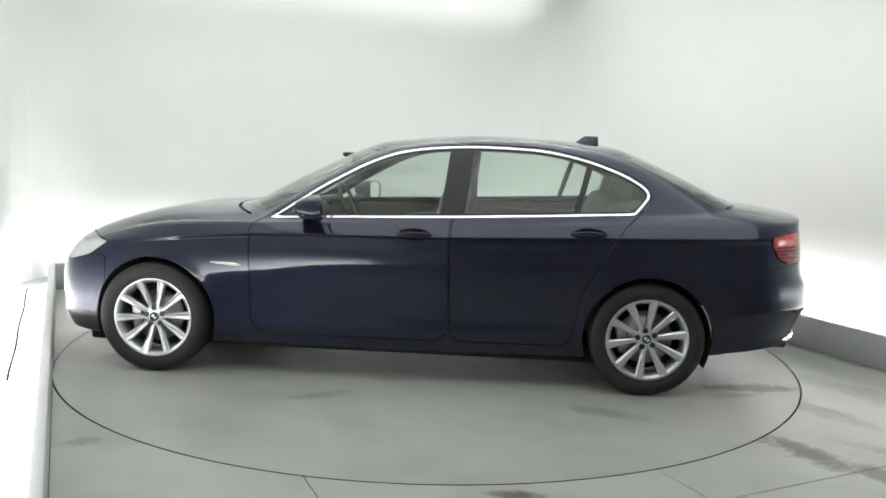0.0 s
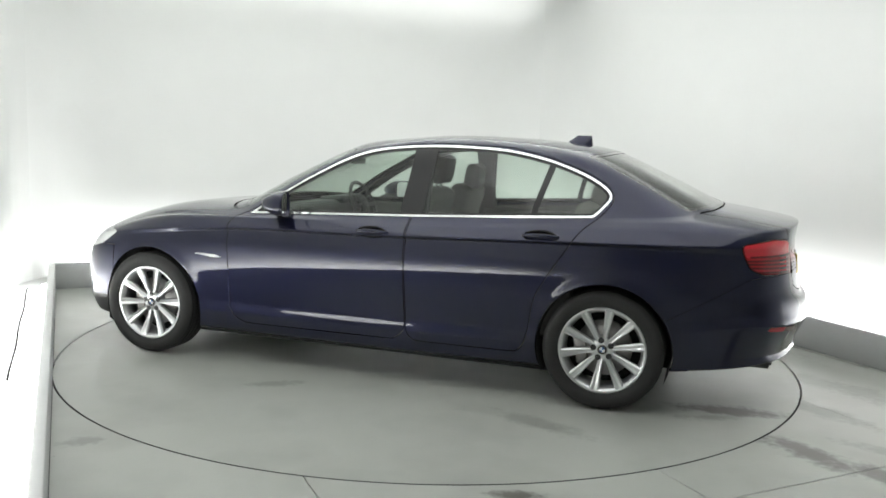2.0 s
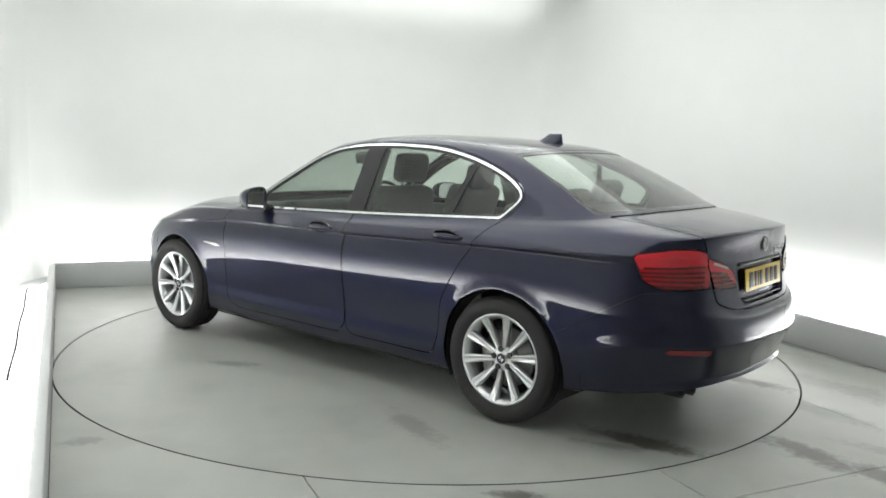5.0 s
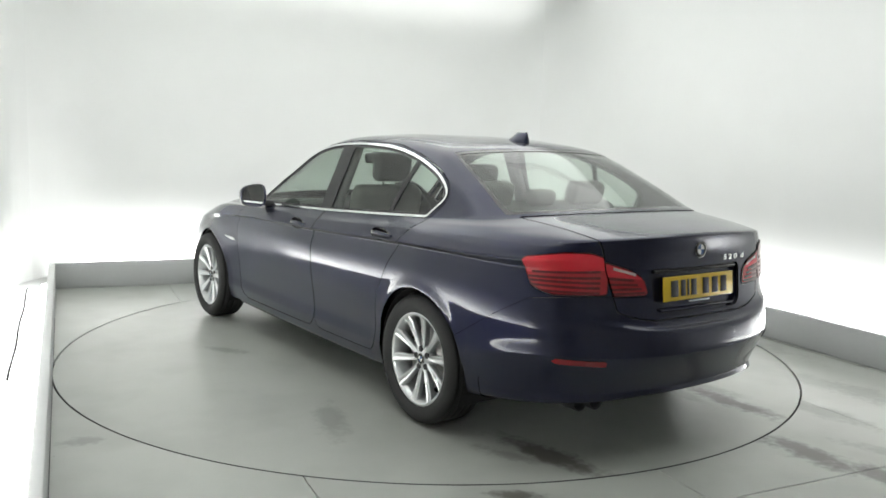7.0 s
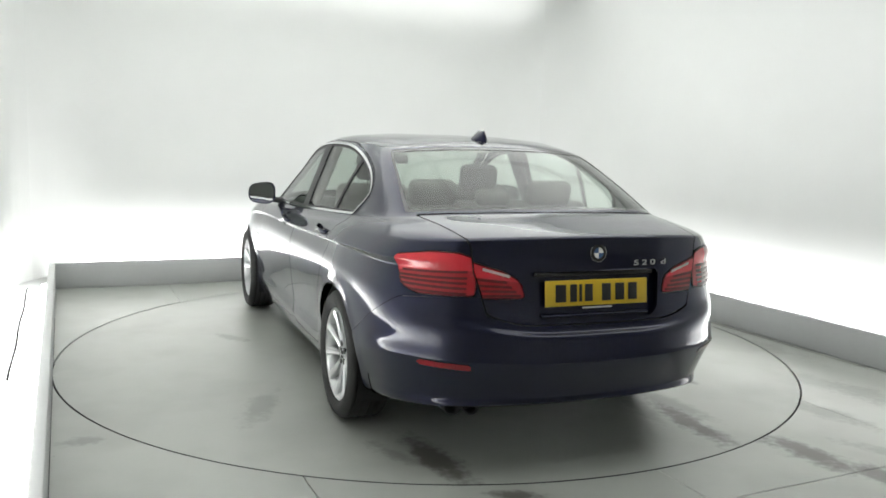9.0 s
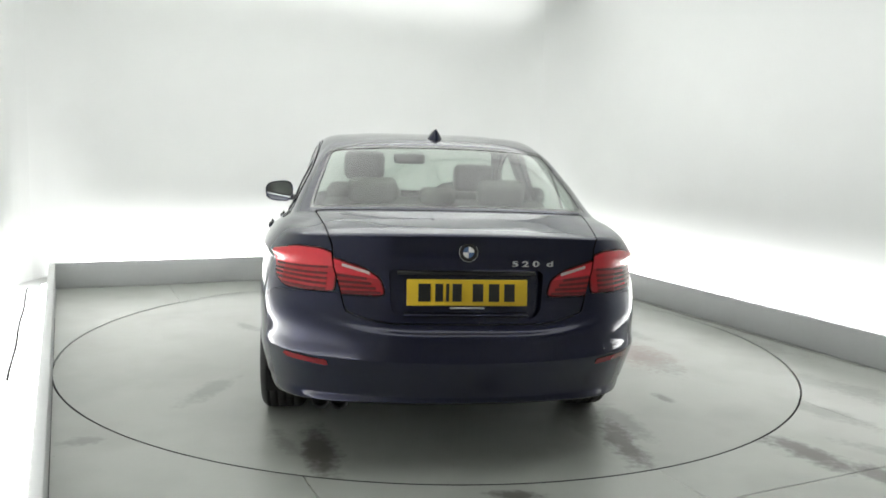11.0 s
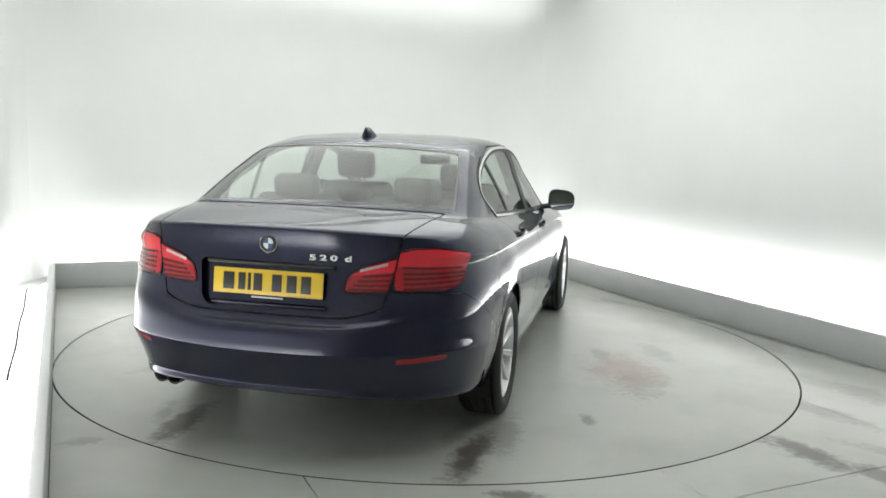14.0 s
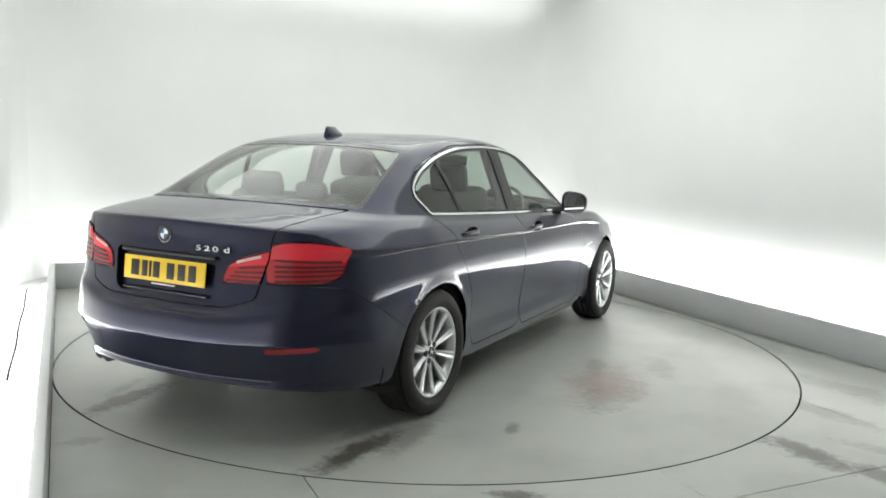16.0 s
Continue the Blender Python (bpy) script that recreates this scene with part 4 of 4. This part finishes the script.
def mirror(car, sg):
    """A door mirror: painted shell on a foot, with its glass facing back."""
    bm = bmesh.new()
    rows = []
    for i in range(11):
        t = i / 10
        x = .085 - .155 * t
        k = math.sin(math.pi * min(.5, .12 + .42 * t)) if t < 1 else 1.0
        row = []
        for j in range(24):
            a = 2 * math.pi * j / 24
            c, s = math.cos(a), math.sin(a)
            e = (abs(c) ** 3.2 + abs(s) ** 3.2) ** (-1 / 3.2)
            yy, zz = .100 * k * e * c, .077 * k * e * s
            row.append(bm.verts.new((.50 + x - .03 * (yy / .108 - .3), sg * (.985 + yy), 1.045 + zz * (1 - .12 * yy / .108))))
        rows.append(row)
    for a, b in zip(rows, rows[1:]):
        for j in range(24):
            bm.faces.new((a[j], a[(j + 1) % 24], b[(j + 1) % 24], b[j])).smooth = True
    bm.faces.new(rows[0])
    rim = rows[-1]
    inner = [bm.verts.new((v.co.x + .012, sg * .985 + (v.co.y - sg * .985) * .9, 1.045 + (v.co.z - 1.045) * .9)) for v in rim]
    for j in range(24):
        bm.faces.new((rim[j], rim[(j + 1) % 24], inner[(j + 1) % 24], inner[j]))
    bmesh.ops.recalc_face_normals(bm, faces=bm.faces)
    pts = [tuple(v.co) for v in inner]
    ob = part("door_mirror", bm, PAINT, car, "navy door mirror")
    part("mirror_glass", mesh_of("mirror_glass", [(x - .004, y, z) for x, y, z in pts], [tuple(range(24))] if sg < 0 else [tuple(range(23, -1, -1))], MIRROR), None, ob, "silvered mirror glass")
    foot = box(.11, .15, .04, pose(.535, sg * .872, .990, sg * 10, 0, 0), .014)
    part("mirror_foot", foot, BLACK, ob)


def tail_details(car, boot, bumper):
    # number plate with plain bars in place of its characters
    tilt = pose(-2.480, 0, .811, 0, 6.0, 0)
    plate = part("number_plate", box(.006, .52, .112, None, .002), YELLOW, boot, "yellow rear number plate with dark bars", tilt @ pose(-.012, 0, 0))
    for i, (y, w) in enumerate(((.185, .052), (.122, .034), (.086, .014), (.045, .040), (-.045, .046), (-.115, .046), (-.182, .046))):
        part("plate_bar", box(.003, w, .076, pose(-.0045, y, 0), .001), INK, plate)
    part("boot_grip", box(.02, .60, .016, pose(-2.465, 0, .893, 0, -8, 0), .005), BLACK, boot, "slim dark boot grip")
    part("recess_ledge", box(.030, .54, .012, pose(-2.487, 0, .716, 0, -14, 0), .004), PAINT, boot)
    part("plate_strip", box(.008, .15, .007, None, .002), ALLOY, boot, "pale dealer strip under the plate", tilt @ pose(-.012, 0, -.066))
    b = part("boot_badge", disc_bm(.041, pose(-2.483, 0, .985, 0, -86, 0), 40, .008), CHROME, boot, "round enamel badge")
    roundel(b, pose(-2.4876, 0, .985, 0, -86, 0), .039)
    # raised model number, sign by sign
    for ch, y in (("5", -.205), ("2", -.252), ("0", -.299), ("d", -.362)):
        cu = bpy.data.curves.new("model_number", "FONT")
        cu.offset = .0012
        cu.body, cu.size, cu.extrude, cu.align_x = ch, .056, .003, "CENTER"
        tmp = new("model_number", cu)
        me = bpy.data.meshes.new_from_object(tmp.evaluated_get(bpy.context.evaluated_depsgraph_get()))
        bpy.data.objects.remove(tmp)
        me.transform(Matrix.Rotation(radians(-90), 4, "Z") @ Matrix.Rotation(radians(90), 4, "X"))
        me.transform(Matrix.Diagonal((1, 1.2, .60, 1)))
        me.materials.clear()
        me.materials.append(CHROME)
        part("model_number", me, None, boot, "chrome raised model number", pose(-2.477 + .09 * (-.205 - y), y, .925, 0, 0, 7))
    # twin exhaust tips
    for y in (.535, .615):
        tip = lathe([(.037, .0), (.041, -.006), (.041, .16), (.034, .16), (.034, .0), (.037, .0)], 28, "x")
        tip.transform(Matrix.Translation((-2.372 + .25 * (y - .535), y, .306)))
        t = part("exhaust_tip", tip, DARKSTEEL, car, "dark steel exhaust tip")
        part("exhaust_bore", disc_bm(.034, pose(-2.315, y, .306, 0, 90, 0), 24, .004), LINER, t)
    # roof aerial
    bm = bmesh.new()
    rows = []
    for i in range(9):
        t = i / 8
        L, w, h = .100 * (1 - .55 * t), .040 * (1 - t ** 1.6) + .005, .068 * t
        back = .045 * t
        rows.append([bm.verts.new((-1.165 + .02 - back + L * math.cos(a), w * math.sin(a), 1.452 + h)) for a in np.linspace(0, 2 * math.pi, 20, endpoint=False)])
    for a, b2 in zip(rows, rows[1:]):
        for j in range(20):
            bm.faces.new((a[j], a[(j + 1) % 20], b2[(j + 1) % 20], b2[j])).smooth = True
    bm.faces.new(rows[-1])
    part("roof_aerial", bm, PAINT, car, "navy shark-fin aerial")


def side_indicator(car, sg):
    out = [(0, -.002), (.05, .014), (.19, .016), (.20, .010), (.06, -.006)]
    bm = loft_prism(out, .010, Matrix.Translation((.93, sg * .929, .682)) @ Matrix.Rotation(radians(90), 4, "X") @ Matrix.Translation((0, 0, -.005)), .002)
    part("side_indicator", bm, WHITE, car, "slim pale side indicator")


def seat(car, x, y, rest=0.0):
    s = part("seat", box(.50, .50, .18, pose(x, y, .52, 0, -6, 0), .06, 3), DARKSEAT, car, "dark leather front seat")
    part("backrest", box(.15, .50, .62, pose(x - .33, y, .86, 0, -16, 0), .06, 3), FABRIC, s)
    part("headrest", box(.10, .27, .19, pose(x - .45, y, 1.245 + rest, 0, -10, 0), .045, 3), DARKSEAT, s)
    for d in (-.05, .05):
        part("headrest_post", disc_bm(.007, pose(x - .42, y + d, 1.13 + rest, 0, -10, 0), 10, .12), CHROME, s)


def cabin(car):
    for y, rest in ((.37, .035), (-.37, -.035)):
        seat(car, .10, y, rest)
    bench = part("rear_seat", box(.50, 1.28, .18, pose(-.90, 0, .55, 0, -5, 0), .06, 3), FABRIC, car, "grey leather rear bench")
    part("backrest", box(.15, 1.28, .56, pose(-1.24, 0, .86, 0, -22, 0), .06, 3), FABRIC, bench)
    for y in (.36, -.36):
        part("headrest", box(.10, .27, .14, pose(-1.37, y, 1.175, 0, -16, 0), .04, 3), FABRIC, bench)
    part("headrest", box(.09, .20, .09, pose(-1.37, 0, 1.15, 0, -16, 0), .035, 3), FABRIC, bench)
    part("parcel_shelf", box(.62, 1.14, .03, pose(-1.70, 0, 1.045, 0, -4, 0), .01), DARKSEAT, car)
    part("cabin_floor", box(2.5, 1.45, .04, pose(-.2, 0, .36), .01), LINER, car)
    part("underbody", box(3.7, 1.52, .11, pose(.12, 0, .198), .02), LINER, car)
    part("bulkhead", box(.05, 1.5, .5, pose(1.05, 0, .66), .01), LINER, car)
    part("dashboard", box(.42, 1.46, .24, pose(.83, 0, .87, 0, 6, 0), .07, 3), BLACK, car, "black dashboard")
    part("instrument_hood", box(.20, .40, .07, pose(.72, -.37, .99, 0, 6, 0), .03, 3), BLACK, car)
    part("centre_console", box(1.0, .24, .22, pose(.25, 0, .52), .04, 3), BLACK, car)
    rim = bmesh.new()
    rows = []
    for i in range(40):
        a = 2 * math.pi * i / 40
        rows.append([rim.verts.new(((.186 + .015 * math.cos(b)) * math.cos(a), (.186 + .015 * math.cos(b)) * math.sin(a), .015 * math.sin(b))) for b in np.linspace(0, 2 * math.pi, 10, endpoint=False)])
    for i in range(40):
        for j in range(10):
            rim.faces.new((rows[i][j], rows[(i + 1) % 40][j], rows[(i + 1) % 40][(j + 1) % 10], rows[i][(j + 1) % 10])).smooth = True
    st = part("steering_wheel", rim, BLACK, car, "black steering wheel", pose(.53, -.37, .955, 0, -66, 0))
    part("wheel_boss", box(.15, .10, .05, None, .02), BLACK, st)
    for a in (90, 180, 0):
        part("wheel_spoke", box(.14, .03, .015, pose(.115 * math.cos(radians(a + 90)), .115 * math.sin(radians(a + 90)), 0, 0, 0, a + 90), .005), BLACK, st)
    im = part("interior_mirror", box(.03, .24, .075, pose(.42, 0, 1.315, 0, 10, 0), .02, 3), BLACK, car, "black interior mirror")
    part("mirror_stem", box(.09, .03, .03, pose(.47, 0, 1.345), .01), BLACK, im)
    for sg in (1, -1):
        for x in (.30, -.80):
            part("door_card", box(.98, .05, .60, pose(x, sg * .80, .66, 0, 0, 0), .02), DARKSEAT, car)
        part("centre_pillar", box(.12, .05, .50, pose(-.345, sg * .715, 1.19, sg * 22, 0, 0), .02), SHELL, car)
        for ax in (AXLE, -AXLE):
            lin = bmesh.new()
            ra = []
            for i in range(25):
                a = radians(-25 + 230 * i / 24)
                ra.append([lin.verts.new((ax + (ARCH_R - .006) * math.cos(a), sg * yy, WHEEL_R + (ARCH_R - .006) * math.sin(a))) for yy in (.52, .895)])
            for a, b in zip(ra, ra[1:]):
                lin.faces.new((a[0], a[1], b[1], b[0]))
            lin.faces.new([r[0] for r in ra])
            part("arch_liner", lin, LINER, car)


def saloon():
    car = tagged(new("car"), "dark navy metallic saloon car on the turntable", "car")
    boot, bumper = build_body(car)
    for x, y, sp in ((AXLE, .938, 4), (-AXLE, .915, 10)):
        wheel(car, x, y, 1, sp)
        wheel(car, x, -y, -1, sp + 9)
    for sg in (1, -1):
        mirror(car, sg)
        side_indicator(car, sg)
    tail_details(car, boot, bumper)
    cabin(car)
    return car


CAR = saloon()


# ---------------------------------------------------------------- the turn of table and car
def motions():
    start, rate = 175.02, -7.0944
    shift = Matrix.Translation((.1186, .1353, 0.0))
    rows = [(t, Matrix.Rotation(radians(start + rate * t), 4, "Z")) for t in (0.0, 2.0, 4.0, 6.0, 8.0, 10.0, 12.0, 14.0, 16.0)]
    walk(TABLE, rows)
    walk(CAR, [(t, m @ shift) for t, m in rows])


motions()
